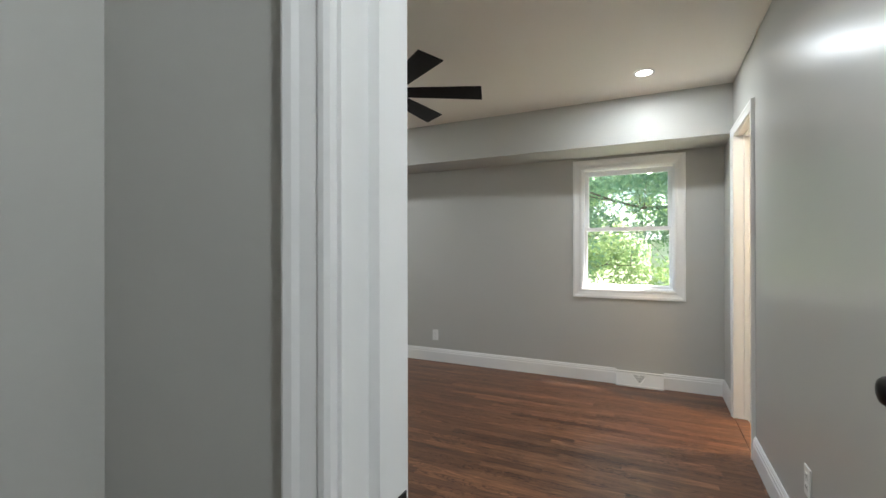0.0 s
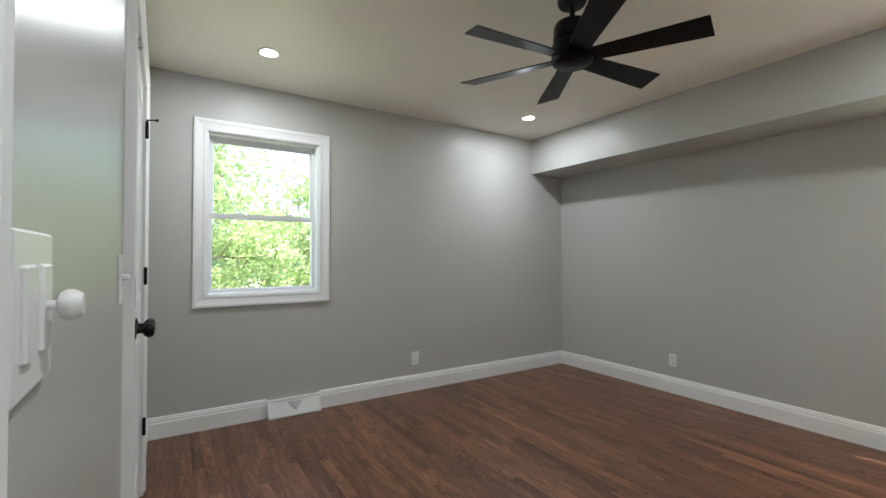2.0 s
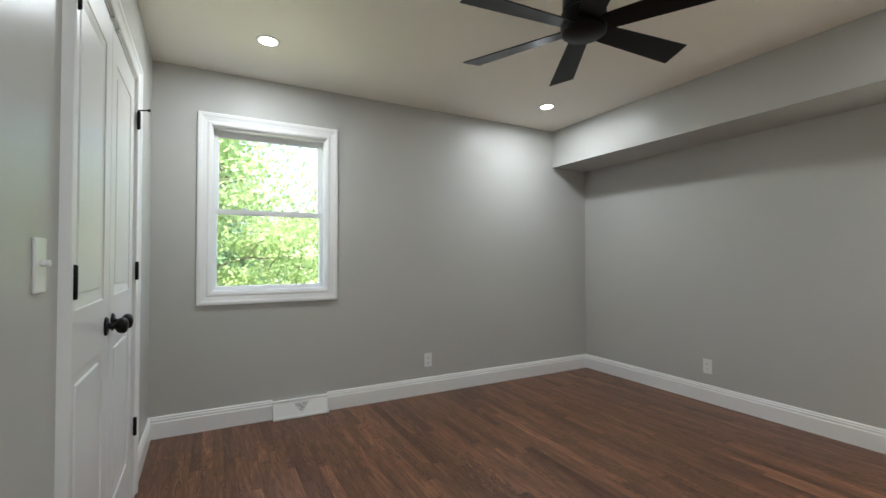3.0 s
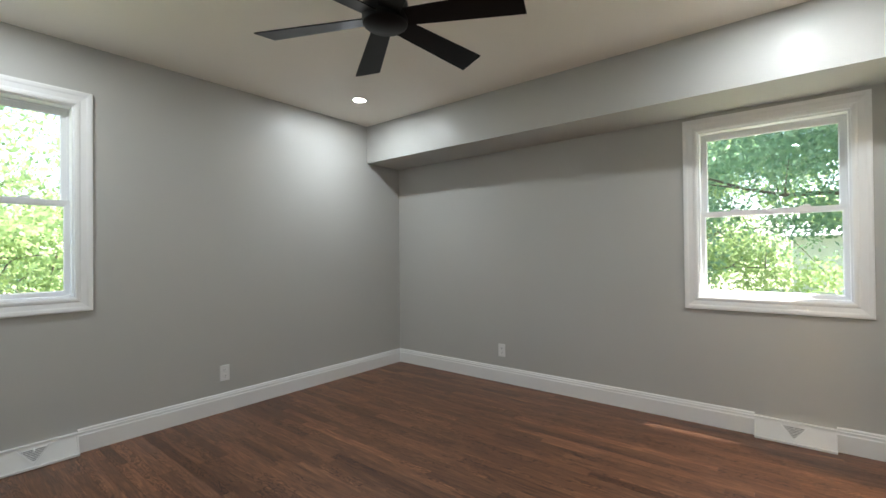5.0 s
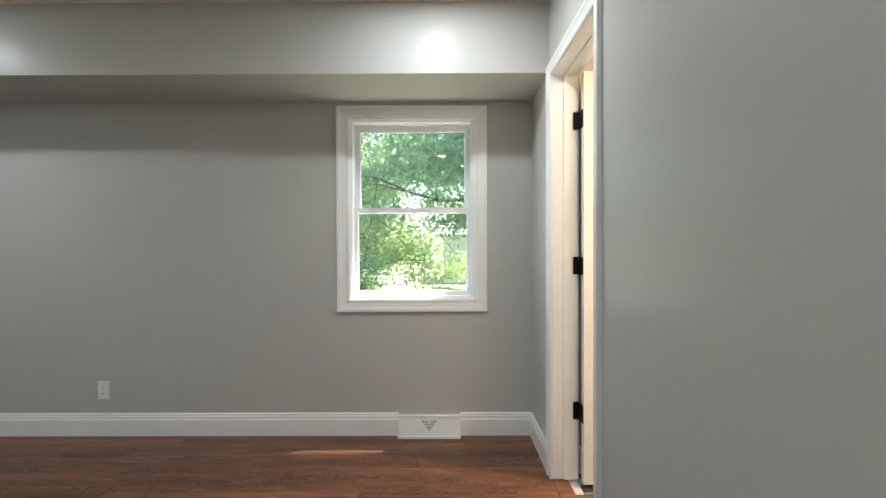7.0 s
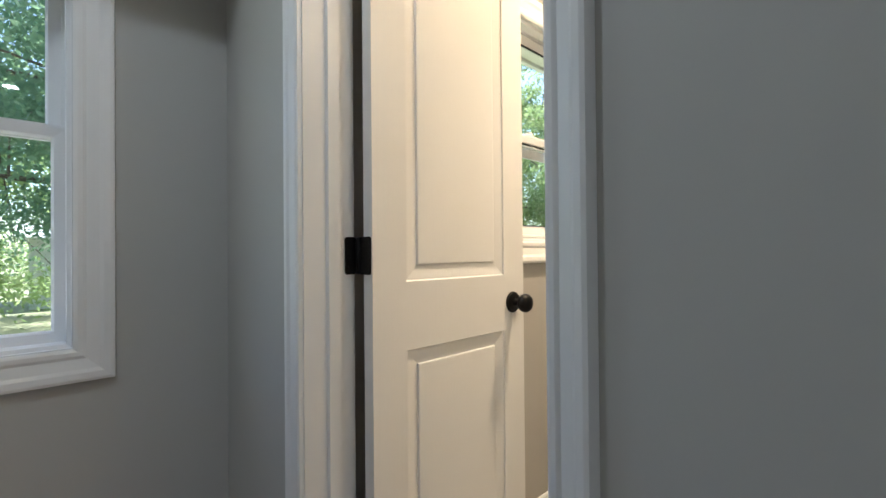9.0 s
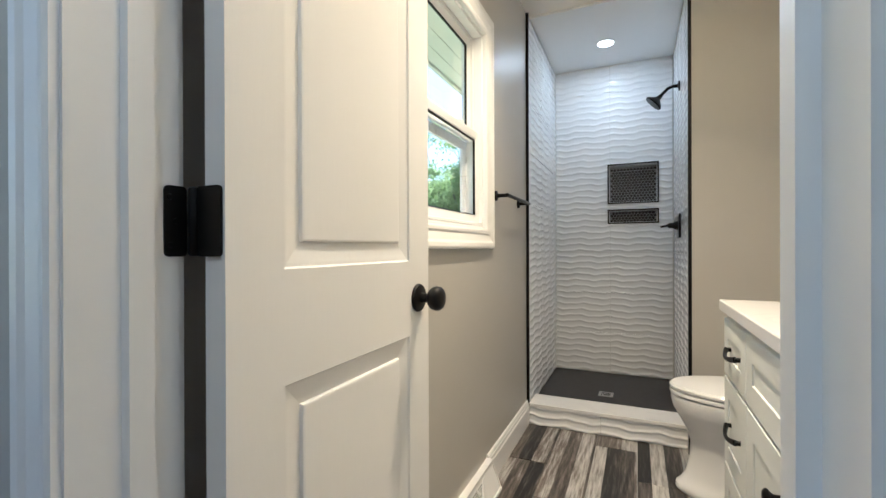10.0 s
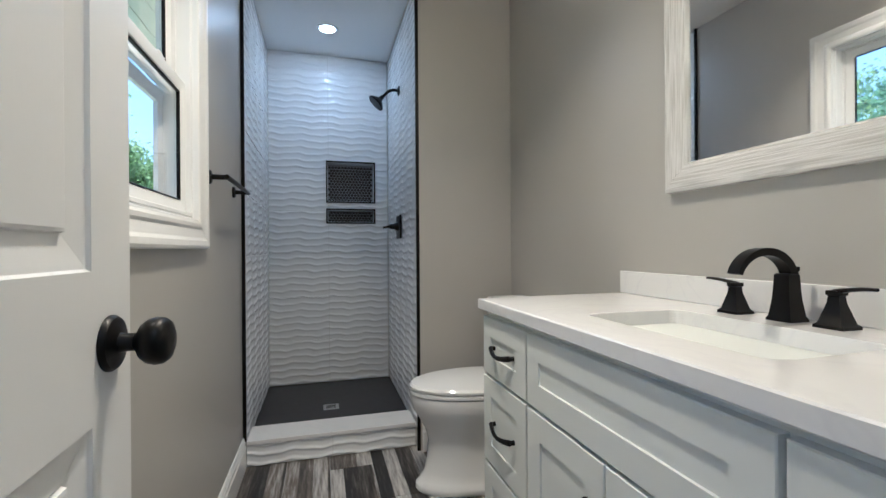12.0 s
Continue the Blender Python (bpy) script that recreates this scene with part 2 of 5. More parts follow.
def tile_plank_material():
    """Reclaimed-board porcelain: printed strips from black through grey to whitewash, worn paint patches."""
    m = material("board_print_tile", (0.3, 0.3, 0.3), 0.4)
    n, l, b = nodes_of(m)
    co, ob = n.new("ShaderNodeTexCoord"), n.new("ShaderNodeObjectInfo")
    sep = n.new("ShaderNodeSeparateXYZ")
    l.new(co.outputs["Object"], sep.inputs[0])
    s1 = n.new("ShaderNodeMath")
    s1.operation = "MULTIPLY_ADD"
    s1.inputs[1].default_value, s1.inputs[2].default_value = 15.5, 0.37
    l.new(sep.outputs["Y"], s1.inputs[0])
    fl = n.new("ShaderNodeMath")
    fl.operation = "FLOOR"
    l.new(s1.outputs[0], fl.inputs[0])
    rnd = n.new("ShaderNodeMath")
    rnd.operation = "MULTIPLY_ADD"
    rnd.inputs[1].default_value = 71.0
    l.new(ob.outputs["Random"], rnd.inputs[0])
    l.new(fl.outputs[0], rnd.inputs[2])
    wn2 = n.new("ShaderNodeTexWhiteNoise")
    wn2.noise_dimensions = "1D"
    l.new(rnd.outputs[0], wn2.inputs["W"])
    mp = n.new("ShaderNodeMapping")
    mp.inputs["Scale"].default_value = (1.6, 18.0, 1.0)
    l.new(co.outputs["Object"], mp.inputs["Vector"])
    gr = n.new("ShaderNodeTexNoise")
    gr.inputs["Scale"].default_value, gr.inputs["Detail"].default_value = 3.0, 7.0
    gr.inputs["Roughness"].default_value = 0.65
    l.new(mp.outputs[0], gr.inputs["Vector"])
    s = n.new("ShaderNodeMath")
    s.operation = "MULTIPLY_ADD"
    s.inputs[1].default_value = 1.7
    l.new(gr.outputs["Fac"], s.inputs[0])
    sub = n.new("ShaderNodeMath")
    sub.operation = "SUBTRACT"
    sub.inputs[1].default_value = 0.76
    half = n.new("ShaderNodeMath")
    half.operation = "MULTIPLY"
    half.inputs[1].default_value = 0.8
    l.new(wn2.outputs["Value"], half.inputs[0])
    l.new(half.outputs[0], sub.inputs[0])
    l.new(sub.outputs[0], s.inputs[2])
    ramp = n.new("ShaderNodeValToRGB")
    e = ramp.color_ramp.elements
    e[0].position, e[0].color = 0.12, (0.016, 0.015, 0.016, 1)
    e[1].position, e[1].color = 0.95, (0.58, 0.56, 0.53, 1)
    for p, c in ((0.35, (0.085, 0.072, 0.062, 1)), (0.55, (0.18, 0.155, 0.135, 1)), (0.72, (0.36, 0.345, 0.33, 1))):
        k = e.new(p)
        k.color = c
    l.new(s.outputs[0], ramp.inputs["Fac"])
    l.new(ramp.outputs["Color"], b.inputs["Base Color"])
    bp = n.new("ShaderNodeBump")
    bp.inputs["Strength"].default_value, bp.inputs["Distance"].default_value = 0.3, 0.001
    l.new(gr.outputs["Fac"], bp.inputs["Height"])
    l.new(bp.outputs["Normal"], b.inputs["Normal"])
    return m


BOARD_TILE = tile_plank_material()


def quartz_material():
    m = material("white_quartz", (0.82, 0.81, 0.8), 0.09)
    n, l, b = nodes_of(m)
    co = n.new("ShaderNodeTexCoord")
    a = n.new("ShaderNodeTexNoise")
    a.inputs["Scale"].default_value, a.inputs["Detail"].default_value, a.inputs["Distortion"].default_value = 2.2, 8.0, 2.5
    l.new(co.outputs["Object"], a.inputs["Vector"])
    ramp = n.new("ShaderNodeValToRGB")
    e = ramp.color_ramp.elements
    e[0].position, e[0].color = 0.47, (0.80, 0.795, 0.79, 1)
    e[1].position, e[1].color = 0.53, (0.80, 0.795, 0.79, 1)
    k = e.new(0.5)
    k.color = (0.765, 0.76, 0.765, 1)
    l.new(a.outputs["Fac"], ramp.inputs["Fac"])
    l.new(ramp.outputs["Color"], b.inputs["Base Color"])
    return m


QUARTZ = quartz_material()


def mirror_frame_material():
    """Whitewashed carved wood: long uneven ridges with glossy lacquer."""
    m = material("whitewashed_wood", (0.66, 0.65, 0.62), 0.16)
    n, l, b = nodes_of(m)
    uv = n.new("ShaderNodeTexCoord")
    mp = n.new("ShaderNodeMapping")
    mp.inputs["Scale"].default_value = (6.0, 190.0, 1.0)
    l.new(uv.outputs["UV"], mp.inputs["Vector"])
    a = n.new("ShaderNodeTexNoise")
    a.inputs["Scale"].default_value, a.inputs["Detail"].default_value = 1.0, 4.0
    l.new(mp.outputs[0], a.inputs["Vector"])
    ramp = n.new("ShaderNodeValToRGB")
    e = ramp.color_ramp.elements
    e[0].position, e[0].color = 0.35, (0.58, 0.565, 0.54, 1)
    e[1].position, e[1].color = 0.58, (0.76, 0.75, 0.73, 1)
    l.new(a.outputs["Fac"], ramp.inputs["Fac"])
    l.new(ramp.outputs["Color"], b.inputs["Base Color"])
    bp = n.new("ShaderNodeBump")
    bp.inputs["Strength"].default_value, bp.inputs["Distance"].default_value = 0.9, 0.004
    l.new(a.outputs["Fac"], bp.inputs["Height"])
    l.new(bp.outputs["Normal"], b.inputs["Normal"])
    return m


WHITEWASH = mirror_frame_material()


def leaf_material(name, c0, c1):
    m = material(name, c0, 0.55)
    n, l, b = nodes_of(m)
    g = n.new("ShaderNodeNewGeometry")
    mix = n.new("ShaderNodeMix")
    mix.data_type = "RGBA"
    mix.inputs["A"].default_value, mix.inputs["B"].default_value = (*c0, 1), (*c1, 1)
    l.new(g.outputs["Random Per Island"], mix.inputs["Factor"])
    l.new(mix.outputs["Result"], b.inputs["Base Color"])
    tr = n.new("ShaderNodeBsdfTranslucent")
    l.new(mix.outputs["Result"], tr.inputs["Color"])
    mx = n.new("ShaderNodeMixShader")
    mx.inputs["Fac"].default_value = 0.62
    l.new(b.outputs["BSDF"], mx.inputs[1])
    l.new(tr.outputs["BSDF"], mx.inputs[2])
    l.new(mx.outputs["Shader"], n["Material Output"].inputs["Surface"])
    return m


LEAF = leaf_material("sunlit_leaves", (0.25, 0.36, 0.15), (0.40, 0.50, 0.23))
LEAF_DARK = leaf_material("deep_green_leaves", (0.14, 0.25, 0.15), (0.26, 0.39, 0.24))

# ---- building helpers ----
XF = Matrix.Identity(4)


def world_of(ob):
    m = ob.matrix_basis.copy()
    while ob.parent:
        ob = ob.parent
        m = ob.matrix_basis @ m
    return m


def mesh_of(name, bm, mat, smooth=False):
    me = bpy.data.meshes.new(name)
    bmesh.ops.recalc_face_normals(bm, faces=bm.faces)
    bm.to_mesh(me)
    bm.free()
    me.materials.append(mat)
    if smooth:
        for p in me.polygons:
            p.use_smooth = True
        me.set_sharp_from_angle(angle=radians(38))
    return me


def part(name, bm, mat, parent=None, label="", smooth=False):
    """Links a bmesh, given in plan metres, as one mesh object, under parent if there is one."""
    bm.transform(XF)
    if parent:
        bm.transform(world_of(parent).inverted())
    ob = new(name, mesh_of(name, bm, mat, smooth))
    if parent:
        ob.parent = parent
    return tagged(ob, label)


def structure(name, bm, mat, label="", category="", smooth=False):
    return tagged(part(name, bm, mat, None, "", smooth), label, category, "", "structure")


def thing(name, at, label, category, group="", kind=""):
    ob = new(name)
    ob.empty_display_size = 0.1
    ob.matrix_basis = Matrix.Translation(XF @ Vector(at))
    return tagged(ob, label, category, group, kind)


def box(bm, x0, x1, y0, y1, z0, z1, bevel=0.0, segs=1):
    v = [bm.verts.new(p) for p in ((x0, y0, z0), (x1, y0, z0), (x1, y1, z0), (x0, y1, z0), (x0, y0, z1), (x1, y0, z1), (x1, y1, z1), (x0, y1, z1))]
    f = [bm.faces.new([v[i] for i in q]) for q in ((3, 2, 1, 0), (4, 5, 6, 7), (0, 1, 5, 4), (1, 2, 6, 5), (2, 3, 7, 6), (3, 0, 4, 7))]
    if bevel:
        edges = list({e for q in f for e in q.edges})
        bmesh.ops.bevel(bm, geom=edges, offset=bevel, segments=segs, affect="EDGES", profile=0.6)
    return bm


def boxes(*rows, bevel=0.0):
    bm = bmesh.new()
    for r in rows:
        box(bm, *r, bevel=bevel)
    return bm


def strip(bm, rings, closed=False, cap=True):
    """Skins rings of points (lists of equal length) in order."""
    vs = [[bm.verts.new(p) for p in r] for r in rings]
    n = len(vs[0])
    pairs = list(zip(vs, vs[1:])) + ([(vs[-1], vs[0])] if closed else [])
    for a, b in pairs:
        for i in range(n):
            j = (i + 1) % n
            bm.faces.new((a[i], a[j], b[j], b[i]))
    if cap and not closed:
        bm.faces.new(vs[0][::-1])
        bm.faces.new(vs[-1])
    return bm


def lathe(bm, profile, base, axis, segs=24):
    """Turns (radius, height) rows round axis, from base."""
    axis = Vector(axis).normalized()
    a = axis.orthogonal().normalized()
    b = axis.cross(a)
    base = Vector(base)
    rings = [[base + axis * h + (a * math.cos(2 * math.pi * i / segs) + b * math.sin(2 * math.pi * i / segs)) * max(r, 1e-4) for i in range(segs)] for r, h in profile]
    return strip(bm, rings)


def tube(bm, points, radii, segs=12, flat=1.0, up=(0, 0, 1)):
    """A round or flattened bar along points."""
    pts = [Vector(p) for p in points]
    if not isinstance(radii, (list, tuple)):
        radii = [radii] * len(pts)
    rings = []
    for i, p in enumerate(pts):
        d = (pts[min(i + 1, len(pts) - 1)] - pts[max(i - 1, 0)]).normalized()
        u = Vector(up)
        if abs(d.dot(u)) > 0.95:
            u = Vector((1, 0, 0)) if abs(d.x) < 0.9 else Vector((0, 1, 0))
        s = d.cross(u).normalized()
        t = s.cross(d)
        rings.append([p + s * math.cos(2 * math.pi * k / segs) * radii[i] + t * math.sin(2 * math.pi * k / segs) * radii[i] * flat for k in range(segs)])
    return strip(bm, rings)


class Face:
    """A wall face: u runs along it, v is height, d stands off it into the room."""

    def __init__(self, origin, along, out):
        self.o, self.a, self.n = Vector(origin), Vector(along), Vector(out)

    def at(self, u, v, d):
        return self.o + self.a * u + self.n * d + Vector((0, 0, v))

    def box(self, bm, u0, u1, v0, v1, d0, d1, bevel=0.0):
        p, q = self.at(u0, v0, d0), self.at(u1, v1, d1)
        return box(bm, min(p.x, q.x), max(p.x, q.x), min(p.y, q.y), max(p.y, q.y), min(p.z, q.z), max(p.z, q.z), bevel)

    def run(self, bm, profile, u0, u1):
        """A moulding of (stand-off, height) points from u0 to u1."""
        return strip(bm, [[self.at(u, v, d) for d, v in profile] for u in (u0, u1)])

    def surround(self, bm, profile, u0, u1, v0, v1, door=False):
        """A mitred moulding of (outward, stand-off) points round an opening."""
        if door:
            corners = ((u0, v0, -1, 0), (u0, v1, -1, 1), (u1, v1, 1, 1), (u1, v0, 1, 0))
        else:
            corners = ((u0, v0, -1, -1), (u0, v1, -1, 1), (u1, v1, 1, 1), (u1, v0, 1, -1))
        return strip(bm, [[self.at(u + su * w, v + sv * w, d) for w, d in profile] for u, v, su, sv in corners], closed=not door)


BASE_PROFILE = ((0, 0.0), (0.016, 0.0), (0.016, 0.100), (0.0125, 0.106), (0.0125, 0.120), (0.009, 0.124), (0.009, 0.132), (0.004, 0.14), (0, 0.14))
CASING = ((0, 0), (0, 0.009), (0.006, 0.012), (0.014, 0.012), (0.020, 0.009), (0.040, 0.0135), (0.047, 0.0175), (0.058, 0.019), (0.064, 0.017), (0.066, 0.0))
NARROW_CASING = tuple((w * 0.86, d * 1.14) for w, d in CASING)
SLIM_CASING = tuple((w * 0.76, d * 1.14) for w, d in CASING)
BROAD_CASING = tuple((w, d * 1.35) for w, d in CASING)
WIDE_CASING = tuple((w * 1.28, d) for w, d in CASING)

# ---- rooms: floor slabs, walls, ceilings ----
OW, BOW = 0.18, 0.10  # outer walls
structure("floor", boxes((WX - OW, EX + 0.06, SY - 0.12, NY + OW, -0.2, -0.012), (HX0 - 0.12, HX1 + 0.12, HY0 - 0.12, SY - 0.12, -0.2, -0.012)), OAK, "stained oak strip floor, brown and satin", "floor")
structure("bathroom_floor", boxes((EX + 0.06, SHX1 + 0.15, BY0 - 0.12, BY1 + BOW, -0.2, -0.010)), GROUT, "grout bed under board-look tiles", "floor")
structure("ceiling", boxes((WX - OW, EX + 0.12, SY - 0.12, NY + OW, CEIL, CEIL + 0.12)), CEILM, "off-white painted ceiling", "ceiling")
structure("bathroom_ceiling", boxes((EX + 0.12, SHX1 + 0.15, BY0 - 0.12, BY1 + BOW, CEIL, CEIL + 0.12)), CEILM, "off-white painted bathroom ceiling", "ceiling")
structure("hall_ceiling", boxes((HX0 - 0.12, HX1 + 0.12, HY0 - 0.12, SY - 0.12, CEIL, CEIL + 0.12)), CEILM, "off-white painted hallway ceiling", "ceiling")
structure("soffit", boxes((WX, EX, SOF_Y, NY, SOF_Z, CEIL - 0.001)), WALL, "grey painted dropped soffit over the window wall", "soffit")

# openings: casing's inner edge
WIN_A = (1.690, 2.470, 0.920, 2.068)   # y0, y1, z0, z1
WIN_B = (-0.228, 0.538, 0.852, 1.963)  # x0, x1, z0, z1
WIN_C = (1.68, 2.45, 1.125, 1.97)
structure("wall_north", boxes((WX - OW, WIN_B[0], NY, NY + OW, -0.2, CEIL), (WIN_B[1], EX + 0.12, NY, NY + OW, -0.2, CEIL),
    (WIN_B[0], WIN_B[1], NY, NY + OW, -0.2, WIN_B[2]), (WIN_B[0], WIN_B[1], NY, NY + OW, WIN_B[3], CEIL)), WALL, "satin grey painted wall with a window", "wall")
structure("wall_west", boxes((WX - OW, WX, SY - 0.12, WIN_A[0], -0.2, CEIL), (WX - OW, WX, WIN_A[1], NY, -0.2, CEIL),
    (WX - OW, WX, WIN_A[0], WIN_A[1], -0.2, WIN_A[2]), (WX - OW, WX, WIN_A[0], WIN_A[1], WIN_A[3], CEIL)), WALL, "satin grey painted wall with a window", "wall")
structure("wall_east", boxes((EX, EX + 0.12, SY - 0.12, DY0 - 0.018, -0.2, CEIL), (EX, EX + 0.12, DY1 + 0.018, NY, -0.2, CEIL),
    (EX, EX + 0.12, DY0 - 0.018, DY1 + 0.018, DH + 0.018, CEIL)), WALL, "satin grey painted wall with the bathroom doorway", "wall")
CLX0, CLX1, CLH = -2.27, -1.10, 2.03
ROT_S = Matrix.Translation((WX, SY - 0.0165, 0)) @ Matrix.Rotation(radians(0.75), 4, "Z") @ Matrix.Translation((-WX, -SY, 0))
XF = ROT_S
structure("wall_south", boxes((WX, CLX0 - 0.018, SY - 0.115, SY, -0.2, CEIL), (CLX1 + 0.018, EX0 - 0.018, SY - 0.115, SY, -0.2, CEIL), (EX1 + 0.018, EX + 0.02, SY - 0.115, SY, -0.2, CEIL),
    (CLX0 - 0.018, CLX1 + 0.018, SY - 0.115, SY, CLH + 0.018, CEIL), (EX0 - 0.018, EX1 + 0.018, SY - 0.115, SY, CLH + 0.018, CEIL)), WALL, "satin grey painted wall with closet and entry doorways", "wall")
structure("closet_lining", boxes((CLX0 - 0.2, CLX1 + 0.2, SY - 0.75, SY - 0.70, 0, CEIL), (CLX0 - 0.25, CLX0 - 0.2, SY - 0.75, SY - 0.12, 0, CEIL), (CLX1 + 0.2, CLX1 + 0.25, SY - 0.75, SY - 0.12, 0, CEIL), (CLX0 - 0.2, CLX1 + 0.2, SY - 0.70, SY - 0.12, CEIL - 0.05, CEIL)), WALL, "plain closet walls", "wall")
XF = Matrix.Identity(4)
structure("hall_wall_west", boxes((HX0 - 0.12, HX0, HY0, SY - 0.06, -0.2, CEIL)), WALL, "grey painted hallway wall", "wall")
structure("hall_wall_east", boxes((HX1, HX1 + 0.12, HY0, SY - 0.06, -0.2, CEIL)), WALL, "grey painted hallway wall", "wall")
structure("hall_wall_south", boxes((HX0 - 0.12, HX1 + 0.12, HY0 - 0.12, HY0, -0.2, CEIL)), WALL, "grey painted hallway wall", "wall")
structure("bathroom_wall_north", boxes((EX + 0.12, WIN_C[0], BY1, BY1 + BOW, -0.2, CEIL), (WIN_C[1], SHX1 + 0.15, BY1, BY1 + BOW, -0.2, CEIL),
    (WIN_C[0], WIN_C[1], BY1, BY1 + BOW, -0.2, WIN_C[2]), (WIN_C[0], WIN_C[1], BY1, BY1 + BOW, WIN_C[3], CEIL)), BWALL, "greige painted bathroom wall with a window", "wall")
structure("bathroom_wall_south", boxes((EX + 0.12, SHX1 + 0.15, BY0 - 0.12, BY0, -0.2, CEIL)), BWALL, "greige painted wall behind the vanity", "wall")
structure("bathroom_wall_east", boxes((BX1, SHX1 + 0.15, BY0, SHY0 - 0.012, -0.2, CEIL)), BWALL, "greige painted wall beside the toilet", "wall")
structure("shower_wall_back", boxes((SHX1 + 0.08, SHX1 + 0.15, SHY0 - 0.012, BY1, -0.2, CEIL)), GROUT, "backing of the shower wall", "wall")
structure("shower_ceiling", boxes((SHX0 + 0.06, SHX1, SHY0, BY1, 2.425, CEIL - 0.002)), SHOWER_CEIL, "white shower ceiling", "ceiling")

F_N = Face((0, NY, 0), (1, 0, 0), (0, -1, 0))
F_W = Face((WX, 0, 0), (0, 1, 0), (1, 0, 0))
F_E = Face((EX, 0, 0), (0, 1, 0), (-1, 0, 0))
F_S = Face((0, SY, 0), (1, 0, 0), (0, 1, 0))
F_HN = Face((0, SY - 0.115, 0), (1, 0, 0), (0, -1, 0))
F_BN = Face((0, BY1, 0), (1, 0, 0), (0, -1, 0))
F_BS = Face((0, BY0, 0), (1, 0, 0), (0, 1, 0))
F_BE = Face((BX1, 0, 0), (0, 1, 0), (-1, 0, 0))
F_BW = Face((BX0, 0, 0), (0, 1, 0), (1, 0, 0))
F_HW = Face((HX0, 0, 0), (0, 1, 0), (1, 0, 0))


def baseboard(face, u0, u1):
    ob = structure("baseboard", face.run(bmesh.new(), BASE_PROFILE, u0, u1), TRIM, "white painted moulded baseboard", "baseboard")
    return ob


VENT_B, VENT_A, VENT_C = (0.068, 0.452), (2.090, 2.478), (2.02, 2.46)
for f, a, b in ((F_N, WX, VENT_B[0]), (F_N, VENT_B[1], EX), (F_W, SY - 0.03, VENT_A[0]), (F_W, VENT_A[1], NY), (F_E, DY1 + 0.062, NY), (F_E, SY, DY0 - 0.062),
                (F_BN, BX0, VENT_C[0]), (F_BN, VENT_C[1], SHX0 + 0.02), (F_BE, BY0, SHY0 - 0.02), (F_BS, 2.26, BX1)):
    baseboard(f, a, b)
XF = ROT_S
for a, b in ((WX, CLX0 - 0.062), (CLX1 + 0.062, EX0 - 0.062)):
    baseboard(F_S, a, b)
baseboard(F_HN, HX0, EX0 - 0.062)
XF = Matrix.Identity(4)
baseboard(F_HW, HY0, SY - 0.115)


# ---- windows ----
def window(name, face, u0, u1, v0, v1, casing, label, mid=0.5, wall=OW, deep=0.0):
    w = thing(name, face.at((u0 + u1) / 2, v0, 0), label, "window", "", "structure")
    part("casing", face.surround(bmesh.new(), casing, u0, u1, v0, v1), TRIM, w, "white moulded picture-frame casing")
    jamb = face.surround(bmesh.new(), ((-0.003, 0.006), (0.002, 0.006), (0.002, -wall), (-0.020, -wall), (-0.020, deep - 0.085), (-0.012, deep - 0.085), (-0.012, -0.012), (-0.003, -0.008)), u0, u1, v0, v1)
    part("window_frame", jamb, VINYL, w)
    sill = face.box(bmesh.new(), u0 + 0.012, u1 - 0.012, v0 + (0.012 if deep else 0.003), v0 + (0.026 if deep else 0.0128), deep - 0.085, min(deep - 0.03, -0.008), 0.003)
    part("window_sill", sill, VINYL, w)
    m = v0 + (v1 - v0) * mid
    prof = ((0, -0.016), (0, 0.0), (-0.006, 0.0), (-0.030, -0.004), (-0.036, -0.012), (-0.036, -0.016))
    for nm, a, b, d in (("lower_sash", v0 + (0.026 if deep else 0.006), m + 0.018, deep - 0.062), ("upper_sash", m - 0.018, v1 - 0.020, deep - 0.095)):
        bm = bmesh.new()
        inset = (0.012 if deep else 0.004) + (0.0 if nm == "lower_sash" else 0.010)
        ua, ub = u0 + inset, u1 - inset
        strip(bm, [[face.at(u + su * q, v + sv * q, d + e) for q, e in prof] for u, v, su, sv in ((ua, a, -1, -1), (ua, b, -1, 1), (ub, b, 1, 1), (ub, a, 1, -1))], closed=True)
        s = part(nm, bm, VINYL, w)
        p = part("pane", face.box(bmesh.new(), ua + 0.034, ub - 0.034, a + 0.034, b - 0.034, d - 0.012, d - 0.009), GLASS, s)
        p.visible_shadow = False
        if deep:
            bm = bmesh.new()
            strip(bm, [[face.at(u + su * q, v + sv * q, d + e) for q, e in ((-0.0345, -0.004), (-0.0345, -0.0135), (-0.0375, -0.0135), (-0.0375, -0.007))] for u, v, su, sv in ((ua, a, -1, -1), (ua, b, -1, 1), (ub, b, 1, 1), (ub, a, 1, -1))], closed=True)
            part("gasket", bm, BLACK, s, "dark glazing gasket")
    if deep:
        bm = face.surround(bmesh.new(), ((-0.016, -wall + 0.002), (-0.016, -wall + 0.018), (-0.052, -wall + 0.014), (-0.052, -wall + 0.002)), u0, u1, v0, m)
        part("storm_frame", bm, VINYL, w, "outer screen frame behind the lower sash")
    for u in (u0 + (u1 - u0) * 0.27, u0 + (u1 - u0) * 0.73):
        bm = face.box(bmesh.new(), u - 0.028, u + 0.028, m + 0.018, m + 0.026, deep - 0.082, deep - 0.062, 0.003)
        face.box(bm, u - 0.008, u + 0.022, m + 0.026, m + 0.034, deep - 0.078, deep - 0.066, 0.002)
        part("sash_lock", bm, VINYL, w)
    return w


